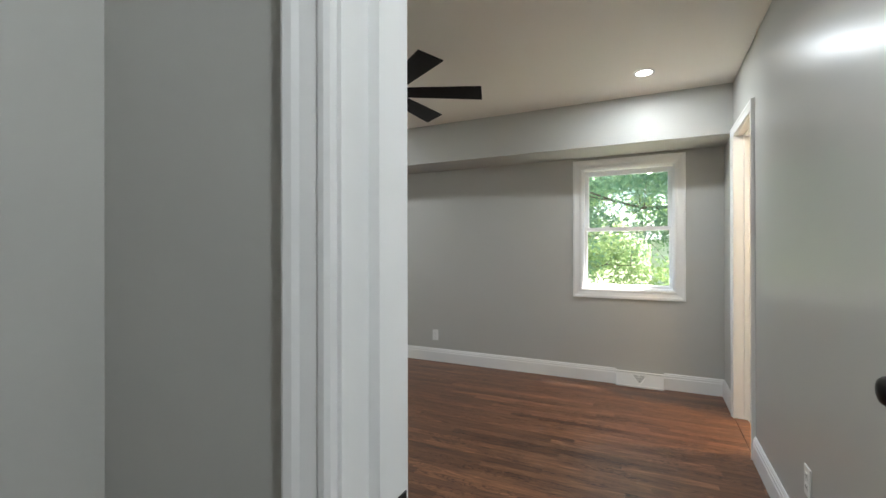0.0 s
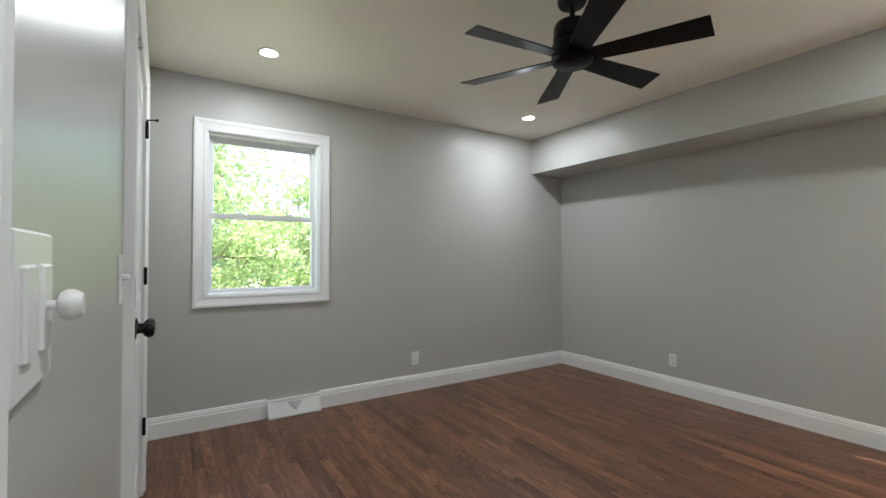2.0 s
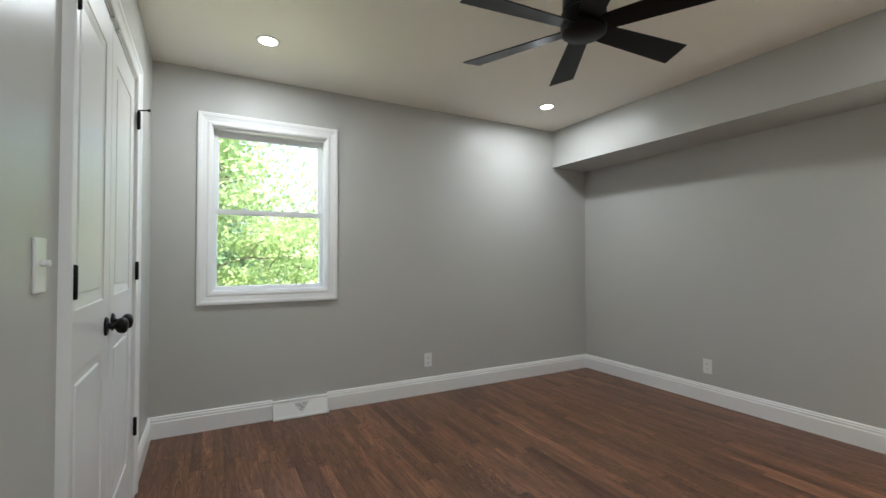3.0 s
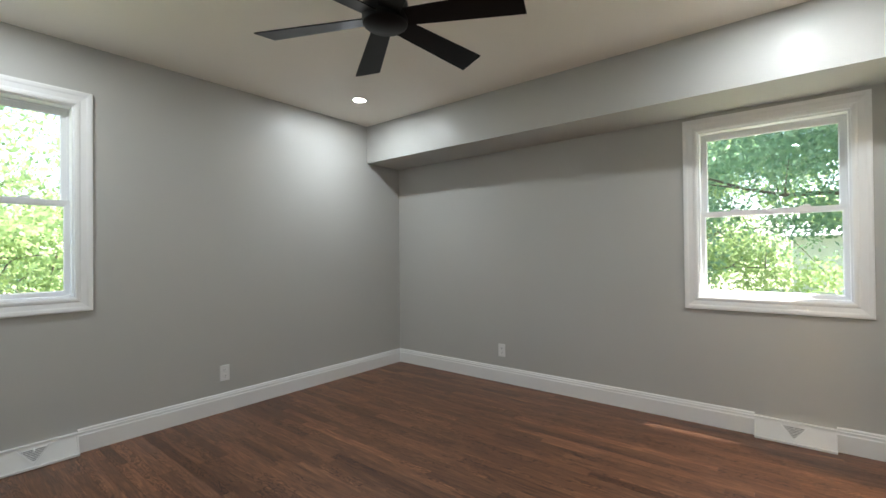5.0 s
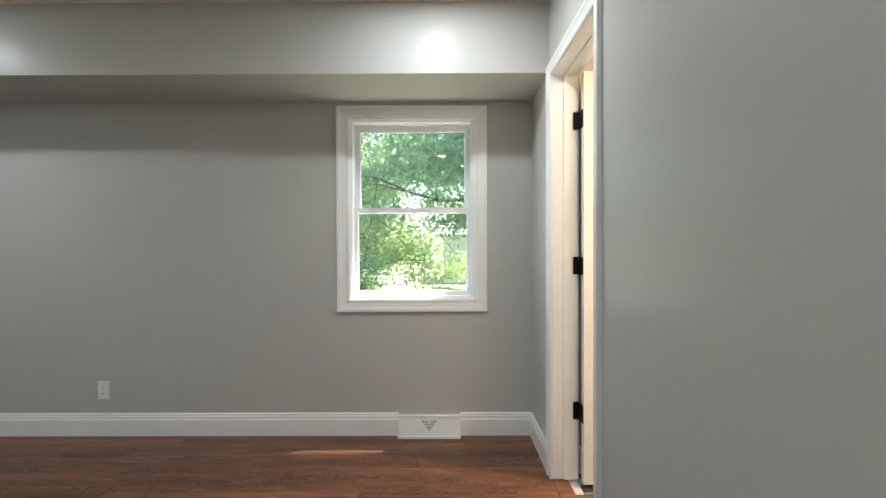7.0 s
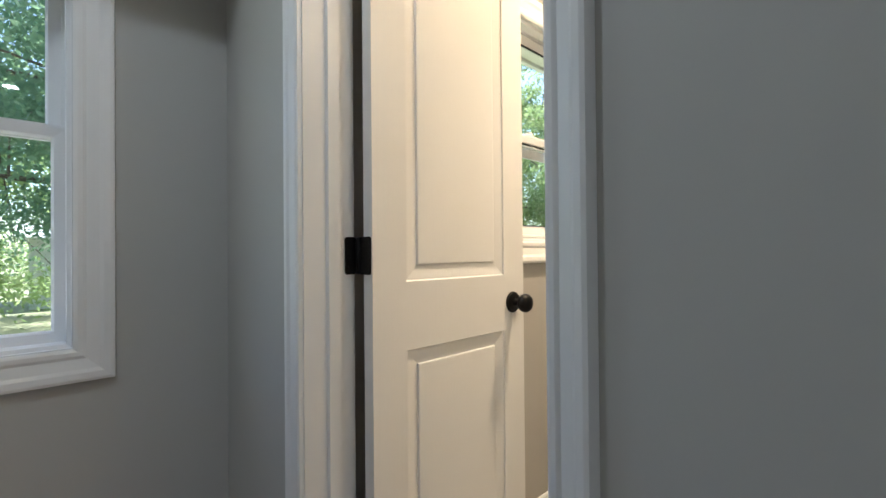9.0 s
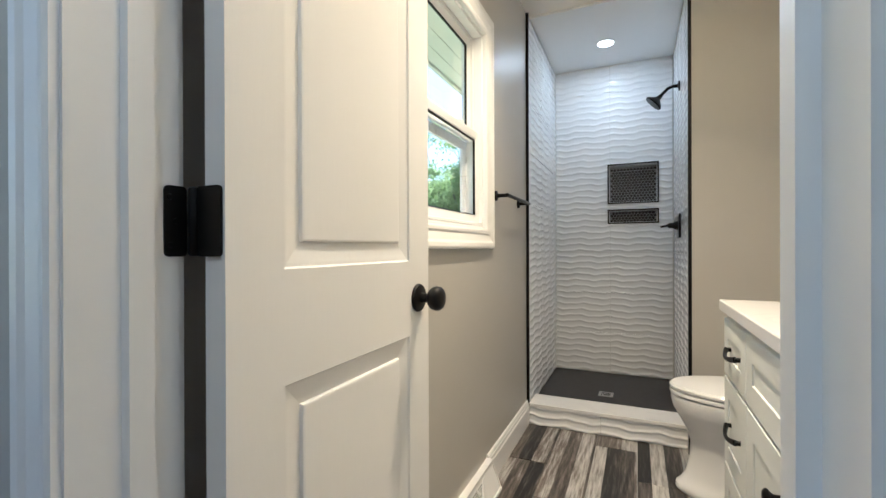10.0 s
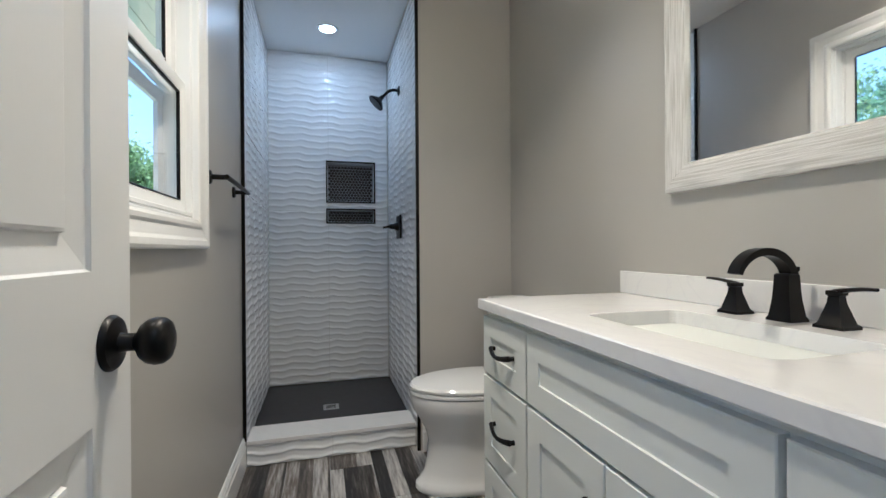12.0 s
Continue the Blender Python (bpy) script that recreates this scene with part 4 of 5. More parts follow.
faucet = thing("faucet", (1.63, 3.465, VTOP), "black widespread faucet with arched spout", "faucet")
bm = bmesh.new()


def square_rise(bm, x, y, rows):
    strip(bm, [[(x - a, y - a, z), (x + a, y - a, z), (x + a, y + a, z), (x - a, y + a, z)] for a, z in rows])


square_rise(bm, 1.63, 3.465, [(0.025, VTOP + 0.0003), (0.025, VTOP + 0.005), (0.022, VTOP + 0.010), (0.0175, VTOP + 0.045), (0.0155, VTOP + 0.080), (0.0150, VTOP + 0.094), (0.012, VTOP + 0.097)])
part("base", bm, BLACK, faucet, "", True)
bm = bmesh.new()
rings = []
for i in range(19):
    s = i / 18
    if s < 0.25:
        p, d = Vector((1.63, 3.458 + 0.004 * s, VTOP + 0.02 + 0.30 * s)), 0.0
    a = radians(-10 + 174 * (s - 0.2) / 0.8)
    if s >= 0.2:
        p = Vector((1.63, 3.530 - 0.073 * math.cos(a), VTOP + 0.082 + 0.060 * math.sin(a)))
    tang = Vector((0, math.sin(max(a, 0)), math.cos(max(a, 0)))) if s >= 0.2 else Vector((0, 0, 1))
    nrm = Vector((0, tang.z, -tang.y))
    hw, ht = 0.0118 + 0.001 * s, 0.0115 - 0.006 * s
    rings.append([p + Vector((hw, 0, 0)) + nrm * ht, p - Vector((hw, 0, 0)) + nrm * ht, p - Vector((hw, 0, 0)) - nrm * ht, p + Vector((hw, 0, 0)) - nrm * ht])
strip(bm, rings)
part("spout", bm, BLACK, faucet, "", True)
part("lift_rod", lathe(bmesh.new(), ((0, 0), (0.003, 0), (0.003, 0.02), (0.0055, 0.022), (0.0055, 0.030), (0, 0.031)), (1.63, 3.438, VTOP + 0.08), (0, 0, 1), 12), BLACK, faucet, "", True)
for x, s in ((1.745, 1), (1.541, -1)):
    bm = bmesh.new()
    square_rise(bm, x, 3.465, [(0.025, VTOP + 0.0003), (0.025, VTOP + 0.006), (0.020, VTOP + 0.010), (0.0105, VTOP + 0.046), (0.009, VTOP + 0.060), (0.0115, VTOP + 0.062), (0.0115, VTOP + 0.070)])
    tube(bm, [(x + s * q, 3.465 + 0.010 * q / 0.07, VTOP + 0.068 + 0.009 * math.sin(q * 26)) for q in (-0.004, 0.010, 0.025, 0.040, 0.055, 0.066)], [0.009, 0.008, 0.007, 0.0065, 0.006, 0.005], 8, 0.6)
    part("lever_handle", bm, BLACK, faucet, "", True)

mir = thing("mirror", (1.62, 3.39, 1.19), "wall mirror in a whitewashed carved wood frame", "mirror")
MX0, MX1, MZ0, MZ1, MF = 1.23, 2.012, 1.192, 2.02, 0.078
me_rows = (("bottom", (MX0, MZ0), (MX1, MZ0), (0, 1)), ("right", (MX1, MZ0), (MX1, MZ1), (-1, 0)), ("top", (MX1, MZ1), (MX0, MZ1), (0, -1)), ("left", (MX0, MZ1), (MX0, MZ0), (1, 0)))
for nm, a, b, inw in me_rows:
    bm = bmesh.new()
    along = Vector((b[0] - a[0], b[1] - a[1])).normalized()
    L = math.hypot(b[0] - a[0], b[1] - a[1])
    uvl = bm.loops.layers.uv.new("UVMap")
    prof = ((0.0, 0.0), (0.0, 0.020), (0.004, 0.024), (0.040, 0.026), (0.072, 0.020), (0.078, 0.012), (0.078, 0.0))
    n = 40
    rows = []
    for w, d in prof:
        row = []
        for i in range(n + 1):
            s = w + (L - 2 * w) * i / n
            p = Vector(a) + along * s + Vector(inw) * w
            wob = 0.0016 * noise.noise((s * 18, w * 60, len(nm))) if 0 < w < 0.078 and d > 0.015 else 0.0
            row.append(bm.verts.new((p.x, 3.3905 + d + wob, p.y)))
        rows.append(row)
    for r, (p, q) in enumerate(zip(rows, rows[1:])):
        for i in range(n):
            f = bm.faces.new((p[i], p[i + 1], q[i + 1], q[i]))
            for lp, (uu, vv) in zip(f.loops, ((i, r), (i + 1, r), (i + 1, r + 1), (i, r + 1))):
                lp[uvl].uv = (L * uu / n, prof[vv][0])
    part("frame_side", bm, WHITEWASH, mir, "", True)
part("mirror_glass", boxes((MX0 + 0.07, MX1 - 0.07, 3.3965, 3.400, MZ0 + 0.07, MZ1 - 0.07)), MIRROR, mir, "silvered mirror glass")
part("backing", boxes((MX0 + 0.01, MX1 - 0.01, 3.3885, 3.396, MZ0 + 0.01, MZ1 - 0.01)), SLOT, mir)

# added above view: bar, globes and point lamps that warm the bathroom
vl = thing("added_vanity_light", (1.62, 3.39, 2.16), "added unseen wall bar with three lit warm globes", "wall light")
part("back_plate", boxes((1.37, 1.87, 3.3885, 3.410, 2.14, 2.19), bevel=0.004), BLACK, vl)
for x in (1.43, 1.62, 1.81):
    part("arm", tube(bmesh.new(), ((x, 3.405, 2.165), (x, 3.46, 2.165), (x, 3.48, 2.18)), 0.008, 10), BLACK, vl, "", True)
    part("globe", lathe(bmesh.new(), [(0.048 * math.sin(math.pi * i / 12), -0.048 * math.cos(math.pi * i / 12)) for i in range(13)], (x, 3.485, 2.225), (0, 0, 1), 24), WARM_DIFFUSER, vl, "added lit frosted globe, out of view", True)
    lamp = bpy.data.lights.new("added_globe_lamp", "POINT")
    lamp.energy, lamp.color, lamp.shadow_soft_size = VANITY_W, (1.0, 0.71, 0.41), 0.03
    ob = new("added_globe_lamp", lamp)
    ob.parent = vl
    ob.matrix_basis = pose(x - 1.62, 0.18, 0.065)

# ---- toilet ----
TX = 2.80
toilet = thing("toilet", (TX, 3.7, 0), "white two-piece toilet with closed lid", "toilet")


def oval(xc, yc, rx, ryf, ryb, z, n=36):
    out = []
    for i in range(n):
        a = 2 * math.pi * i / n
        s, c = math.sin(a), math.cos(a)
        out.append((xc + rx * c * (1.0 if s > 0 else (1 - 0.15 * s * s)), yc + (ryf if s > 0 else ryb) * s, z * 1.05))
    return out


bm = bmesh.new()
strip(bm, [oval(TX, 3.70, rx, rf, rb, z) for rx, rf, rb, z in ((0.128, 0.292, 0.25, 0.0), (0.132, 0.298, 0.25, 0.008), (0.130, 0.296, 0.25, 0.026), (0.120, 0.280, 0.24, 0.040), (0.112, 0.258, 0.23, 0.075), (0.110, 0.244, 0.23, 0.14),
     (0.113, 0.240, 0.23, 0.20), (0.128, 0.252, 0.24, 0.245), (0.150, 0.278, 0.25, 0.29), (0.172, 0.306, 0.26, 0.335), (0.180, 0.316, 0.26, 0.375), (0.178, 0.314, 0.26, 0.392), (0.15, 0.29, 0.24, 0.395))])
part("bowl", bm, PORCELAIN, toilet, "", True)
bm = bmesh.new()
strip(bm, [oval(TX, 3.70, rx, rf, rb, z) for rx, rf, rb, z in ((0.170, 0.308, 0.20, 0.3955), (0.181, 0.320, 0.21, 0.399), (0.181, 0.320, 0.21, 0.410), (0.174, 0.312, 0.20, 0.4135))])
part("seat", bm, PORCELAIN, toilet, "", True)
bm = bmesh.new()
strip(bm, [oval(TX, 3.70, rx, rf, rb, z) for rx, rf, rb, z in ((0.172, 0.310, 0.20, 0.415), (0.181, 0.320, 0.21, 0.419), (0.182, 0.321, 0.21, 0.428), (0.174, 0.312, 0.205, 0.436), (0.12, 0.22, 0.15, 0.4405), (0.02, 0.04, 0.03, 0.4425))])
part("lid", bm, PORCELAIN, toilet, "", True)
part("tank", boxes((TX - 0.20, TX + 0.20, 3.395, 3.575, 0.404, 0.765), bevel=0.02), PORCELAIN, toilet, "", True)
part("tank_lid", boxes((TX - 0.21, TX + 0.21, 3.3925, 3.585, 0.7652, 0.798), bevel=0.008), PORCELAIN, toilet, "", True)
part("flush_lever", tube(bmesh.new(), ((TX + 0.15, 3.575, 0.72), (TX + 0.15, 3.595, 0.72), (TX + 0.09, 3.60, 0.715)), 0.006, 8), STEEL, toilet, "", True)

# ---- towel bar ----
tb = thing("towel_bar", (2.8, BY1, 1.287), "black straight towel bar on the wall", "towel bar")
for x in (2.60, 3.015):
    bm = lathe(bmesh.new(), ((0, 0), (0.024, 0.0), (0.024, 0.006), (0.020, 0.009), (0.009, 0.010), (0.0085, 0.062), (0, 0.063)), (x, BY1 - 0.0004, 1.287), (0, -1, 0), 24)
    part("post", bm, BLACK, tb, "", True)
part("bar", lathe(bmesh.new(), ((0, -0.018), (0.0075, -0.018), (0.0085, -0.014), (0.0085, 0.429), (0.0075, 0.433), (0, 0.433)), (2.60, BY1 - 0.060, 1.287), (1, 0, 0), 16), BLACK, tb, "", True)

# ---- shower ----
NZ = ((1.383, 1.663), (1.233, 1.320))
NY0, NY1 = 4.012, 4.342


def wave(u, v):
    p = 2 * math.pi * v / 0.046 + 0.8 * math.sin(2 * math.pi * u / 0.23 + 0.9 * math.sin(2 * math.pi * v / 0.29)) + 0.3 * math.sin(2 * math.pi * u / 0.097 + 11 * v)
    return 0.0031 * (0.5 + 0.5 * math.sin(p)) ** 3.6


def wave_tile(parent, face, u0, u1, v0, v1, holes=(), d0=0.0, step=0.0095, deep=1.5):
    """One relief tile on a wall face, with thickness at its edges; cells inside holes are left out."""
    nu, nv = max(2, round((u1 - u0) / step)), max(2, round((v1 - v0) / (step * 0.6)))
    us = [u0 + (u1 - u0) * i / nu for i in range(nu + 1)]
    vs = [v0 + (v1 - v0) * j / nv for j in range(nv + 1)]
    bm = bmesh.new()
    grid = [[bm.verts.new(face.at(u, v, d0 + 0.003 + deep * wave(u, v))) for u in us] for v in vs]
    for j in range(nv):
        for i in range(nu):
            cu, cv = (us[i] + us[i + 1]) / 2, (vs[j] + vs[j + 1]) / 2
            if any(a < cu < b and c < cv < d for a, b, c, d in holes):
                continue
            bm.faces.new((grid[j][i], grid[j][i + 1], grid[j + 1][i + 1], grid[j + 1][i]))
    rim = [(j, i) for i, j in [(i, 0) for i in range(nu + 1)] + [(nu, j) for j in range(1, nv + 1)] + [(i, nv) for i in range(nu - 1, -1, -1)] + [(0, j) for j in range(nv - 1, 0, -1)]]
    low = [bm.verts.new(face.at(us[i], vs[j], d0 - 0.004)) for j, i in rim]
    for k in range(len(rim)):
        a, b = rim[k], rim[(k + 1) % len(rim)]
        bm.faces.new((grid[a[0]][a[1]], low[k], low[(k + 1) % len(rim)], grid[b[0]][b[1]]))
    me = bpy.data.meshes.new("tile")
    bmesh.ops.recalc_face_normals(bm, faces=bm.faces)
    for v in [v for v in bm.verts if not v.link_faces]:
        bm.verts.remove(v)
    bm.transform(world_of(parent).inverted())
    bm.to_mesh(me)
    bm.free()
    me.materials.append(TILEW)
    for p in me.polygons:
        p.use_smooth = True
    me.set_sharp_from_angle(angle=radians(60))
    ob = new("tile", me)
    ob.parent = parent
    return ob


F_SB = Face((SHX1, 0, 0), (0, 1, 0), (-1, 0, 0))
F_SN = Face((0, BY1 - 0.008, 0), (1, 0, 0), (0, -1, 0))
F_SS = Face((0, SHY0 - 0.008, 0), (1, 0, 0), (0, 1, 0))
ZROWS = [0.093 + 0.3045 * k for k in range(8)] + [2.424]
G = 0.0009
bm = bmesh.new()
yy = (SHY0 - 0.012, NY0, NY1, BY1)
box(bm, SHX1, SHX1 + 0.0795, yy[0], yy[1], 0.0, CEIL)
box(bm, SHX1, SHX1 + 0.0795, yy[2], yy[3], 0.0, CEIL)
for a, b in ((0.0, NZ[1][0]), (NZ[1][1], NZ[0][0]), (NZ[0][1], CEIL)):
    box(bm, SHX1, SHX1 + 0.0795, yy[1], yy[2], a, b)
back = structure("shower_tiling_back", bm, GROUT, "white wave-relief tiled shower wall with two niches", "wall")
nside = structure("shower_tiling_north", boxes((SHX0 + 0.015, SHX1, BY1 - 0.010, BY1 - 0.0005, 0.09, 2.424)), GROUT, "white wave-relief tiled shower side wall", "wall")
sside = structure("shower_tiling_south", boxes((BX1 + 0.012, SHX1, SHY0 - 0.0115, SHY0 - 0.006, 0.0, 2.424)), GROUT, "white wave-relief tiled shower side wall", "wall")
holes = [(NY0 - 0.006, NY1 + 0.006, a - 0.006, b + 0.006) for a, b in NZ]
ymid = 4.335
for z0, z1 in zip(ZROWS, ZROWS[1:]):
    for a, b in ((SHY0 + 0.004, ymid), (ymid, BY1 - 0.012)):
        wave_tile(back, F_SB, a + G, b - G, z0 + G, z1 - G, holes)
    for a, b in ((SHX0 + 0.02, 3.60), (3.60, SHX1 - 0.006)):
        wave_tile(nside, F_SN, a + G, b - G, z0 + G, z1 - G)
    for a, b in ((BX1 + 0.014, 3.56), (3.56, SHX1 - 0.006)):
        wave_tile(sside, F_SS, a + G, b - G, z0 + G, z1 - G)
structure("shower_trim", boxes((SHX0 + 0.008, SHX0 + 0.0195, BY1 - 0.016, BY1 - 0.0004, 0.0, CEIL - 0.001)), BLACK, "black metal tile edge trim", "trim")
structure("shower_trim", boxes((BX1 + 0.001, BX1 + 0.0135, SHY0 - 0.0118, SHY0 + 0.004, 0.0, CEIL - 0.001)), BLACK, "black metal tile edge trim", "trim")

# recessed niches, lined with dark penny-round mosaic
for z0, z1 in NZ:
    nic = thing("shower_niche", (SHX1, (NY0 + NY1) / 2, z0), "black-trimmed recessed niche lined with dark round mosaic", "niche", "shower niches")
    bm = bmesh.new()
    F_SB.surround(bm, ((0.0, 0.012), (0.010, 0.012), (0.010, -0.004), (0.0, -0.010)), NY0, NY1, z0, z1)
    part("edge_trim", bm, BLACK, nic, "black metal edging")
    part("back", boxes((SHX1 + 0.066, SHX1 + 0.070, NY0, NY1, z0, z1)), VENTGREY, nic)
    liner = bmesh.new()
    F_SB.surround(liner, ((0.0, -0.001), (-0.004, -0.001), (-0.004, -0.066), (0.0, -0.066)), NY0, NY1, z0, z1)
    part("liner", liner, TILEW, nic)
    bm = bmesh.new()
    r, j = 0.0103, 0
    z = z0 + 0.014
    while z < z1 - 0.010:
        y = NY0 + 0.014 + (0.0115 if j % 2 else 0)
        while y < NY1 - 0.012:
            lathe(bm, ((r, 0.0), (r, 0.002), (r * 0.8, 0.003), (0, 0.003)), (SHX1 + 0.066, y, z), (-1, 0, 0), 10)
            y += 0.023
        z += 0.0199
        j += 1
    tagged(part("mosaic", bm, PENNY, nic, "dark glossy penny-round mosaic", True), kind="stuff")

curb = thing("shower_curb", (SHX0 + 0.08, 4.33, 0), "low shower curb with quartz cap and wave tile", "shower curb")
part("core", boxes((SHX0 + 0.012, SHX0 + 0.165, SHY0 - 0.0055, BY1 - 0.001, 0.0, 0.108)), GROUT, curb)
part("cap", boxes((SHX0 - 0.006, SHX0 + 0.178, SHY0 + 0.003, BY1 - 0.017, 0.1085, 0.128), bevel=0.002), QUARTZ, curb, "white quartz cap")
F_CU = Face((SHX0 + 0.010, 0, 0), (0, 1, 0), (-1, 0, 0))
for a, b in ((SHY0 + 0.002, 4.335), (4.335, BY1 - 0.017)):
    wave_tile(curb, F_CU, a + G, b - G, 0.003, 0.1075, step=0.007, deep=2.1)
structure("shower_floor", boxes((SHX0 + 0.165, SHX1 - 0.001, SHY0 - 0.005, BY1 - 0.010, 0.0, 0.088)), PAN, "dark grey textured shower pan", "floor")
dr = thing("shower_drain", (3.66, 4.335, 0.088), "square steel shower drain", "drain")
part("plate", boxes((3.615, 3.705, 4.29, 4.38, 0.0882, 0.091), bevel=0.001), STEEL, dr)
bm = bmesh.new()
for k in range(5):
    box(bm, 3.632 + 0.0125 * k, 3.638 + 0.0125 * k, 4.307, 4.363, 0.0908, 0.0914)
part("slots", bm, SLOT, dr)

shd = thing("shower_fixture", (3.66, SHY0, 2.03), "black wall-mounted shower head on a curved arm", "shower head")
part("flange", lathe(bmesh.new(), ((0, 0), (0.030, 0.0), (0.029, 0.006), (0.014, 0.011), (0, 0.011)), (3.66, SHY0 - 0.001, 2.03), (0, 1, 0), 24), BLACK, shd, "", True)
part("arm", tube(bmesh.new(), ((3.66, SHY0, 2.03), (3.66, SHY0 + 0.036, 2.032), (3.66, SHY0 + 0.064, 2.022), (3.66, SHY0 + 0.088, 1.998), (3.66, SHY0 + 0.104, 1.980)), 0.0095, 12), BLACK, shd, "", True)
part("spray_head", lathe(bmesh.new(), ((0, 0), (0.013, 0.0), (0.014, 0.018), (0.020, 0.026), (0.052, 0.052), (0.056, 0.060), (0.054, 0.066), (0, 0.067)), (3.66, SHY0 + 0.101, 1.984), (0, 0.70, -0.71), 28), BLACK, shd, "", True)
val = thing("shower_valve", (3.665, SHY0, 1.175), "black shower valve with lever handle on a plate", "shower valve")
part("plate", boxes((3.592, 3.738, SHY0 - 0.001, SHY0 + 0.010, 1.102, 1.248), bevel=0.004), BLACK, val)
part("stem", lathe(bmesh.new(), ((0, 0), (0.028, 0.0), (0.024, 0.018), (0.018, 0.026), (0.017, 0.048), (0.012, 0.056), (0, 0.057)), (3.665, SHY0 + 0.009, 1.178), (0, 1, 0), 24), BLACK, val, "", True)
part("lever_handle", tube(bmesh.new(), ((3.665, SHY0 + 0.050, 1.180), (3.655, SHY0 + 0.075, 1.176), (3.645, SHY0 + 0.105, 1.170)), [0.010, 0.008, 0.0065], 10), BLACK, val, "", True)

# ---- outside: ground, eaves, trees, pale outbuilding ----
GZ = -0.55
bm = bmesh.new()
strip(bm, [[(600 * math.cos(2 * math.pi * i / 48), 600 * math.sin(2 * math.pi * i / 48), z) for i in range(48)] for z in (GZ - 1, GZ)])
structure("ground", bm, GRASS, "sunlit lawn running to the horizon", "lawn")


def eave(rows, name, along_x):
    """A vented eave: boards with fine gaps, and a fascia."""
    x0, x1, y0, y1, z = rows
    bm = bmesh.new()
    n = max(2, round(((y1 - y0) if along_x else (x1 - x0)) / 0.1))
    for i in range(n):
        if along_x:
            a, b = y0 + (y1 - y0) * i / n, y0 + (y1 - y0) * (i + 1) / n
            box(bm, x0, x1, a + 0.003, b - 0.003, z, z + 0.02)
        else:
            a, b = x0 + (x1 - x0) * i / n, x0 + (x1 - x0) * (i + 1) / n
            box(bm, a + 0.003, b - 0.003, y0, y1, z, z + 0.02)
    box(bm, x0, x1, y0, y1, z + 0.012, z + 0.06)
    if along_x:
        box(bm, x0, x1, y1, y1 + 0.03, z - 0.02, z + 0.18)
    else:
        box(bm, x0 - 0.03, x0, y0, y1, z - 0.02, z + 0.18)
    return structure(name, bm, EAVE, "white grooved eave outside the window", "eave")


eave((-3.8, 0.95, NY + OW, 5.488, 2.36), "eave_north", True)
eave((1.03, 5.0, BY1 + BOW, 5.480, 2.36), "eave_bathroom", True)
eave((-3.75, WX - OW, 0.2, NY + OW, 2.36), "eave_west", False)


def leaf_cloud(name, parent, centres, per, size, spread, mat, seed, kind=""):
    """Many small pointed leaves strewn round the given centres, in one mesh."""
    r = np.random.RandomState(seed)
    quads = []
    for c in centres:
        n = int(per * 5.0 * (0.6 + 0.8 * r.rand()))
        p = c + r.normal(0, 1, (n, 3)) * np.array(spread) * (0.6 + 0.8 * r.rand())
        a = r.normal(0, 1, (n, 3))
        a /= np.linalg.norm(a, axis=1)[:, None]
        b = np.cross(a, r.normal(0, 1, (n, 3)))
        b /= np.linalg.norm(b, axis=1)[:, None]
        s = size * 0.48 * (0.6 + 0.8 * r.rand(n))[:, None]
        quads.append(np.stack([p - a * s, p + b * s * 0.5, p + a * s, p - b * s * 0.5], 1))
    verts = np.concatenate(quads).reshape(-1, 3)
    faces = np.arange(len(verts)).reshape(-1, 4).tolist()
    me = bpy.data.meshes.new(name)
    if parent:
        o = np.array(parent.matrix_basis.translation)
        verts = verts - o
    me.from_pydata(verts.tolist(), [], faces)
    me.materials.append(mat)
    ob = new(name, me)
    if parent:
        ob.parent = parent
    return ob


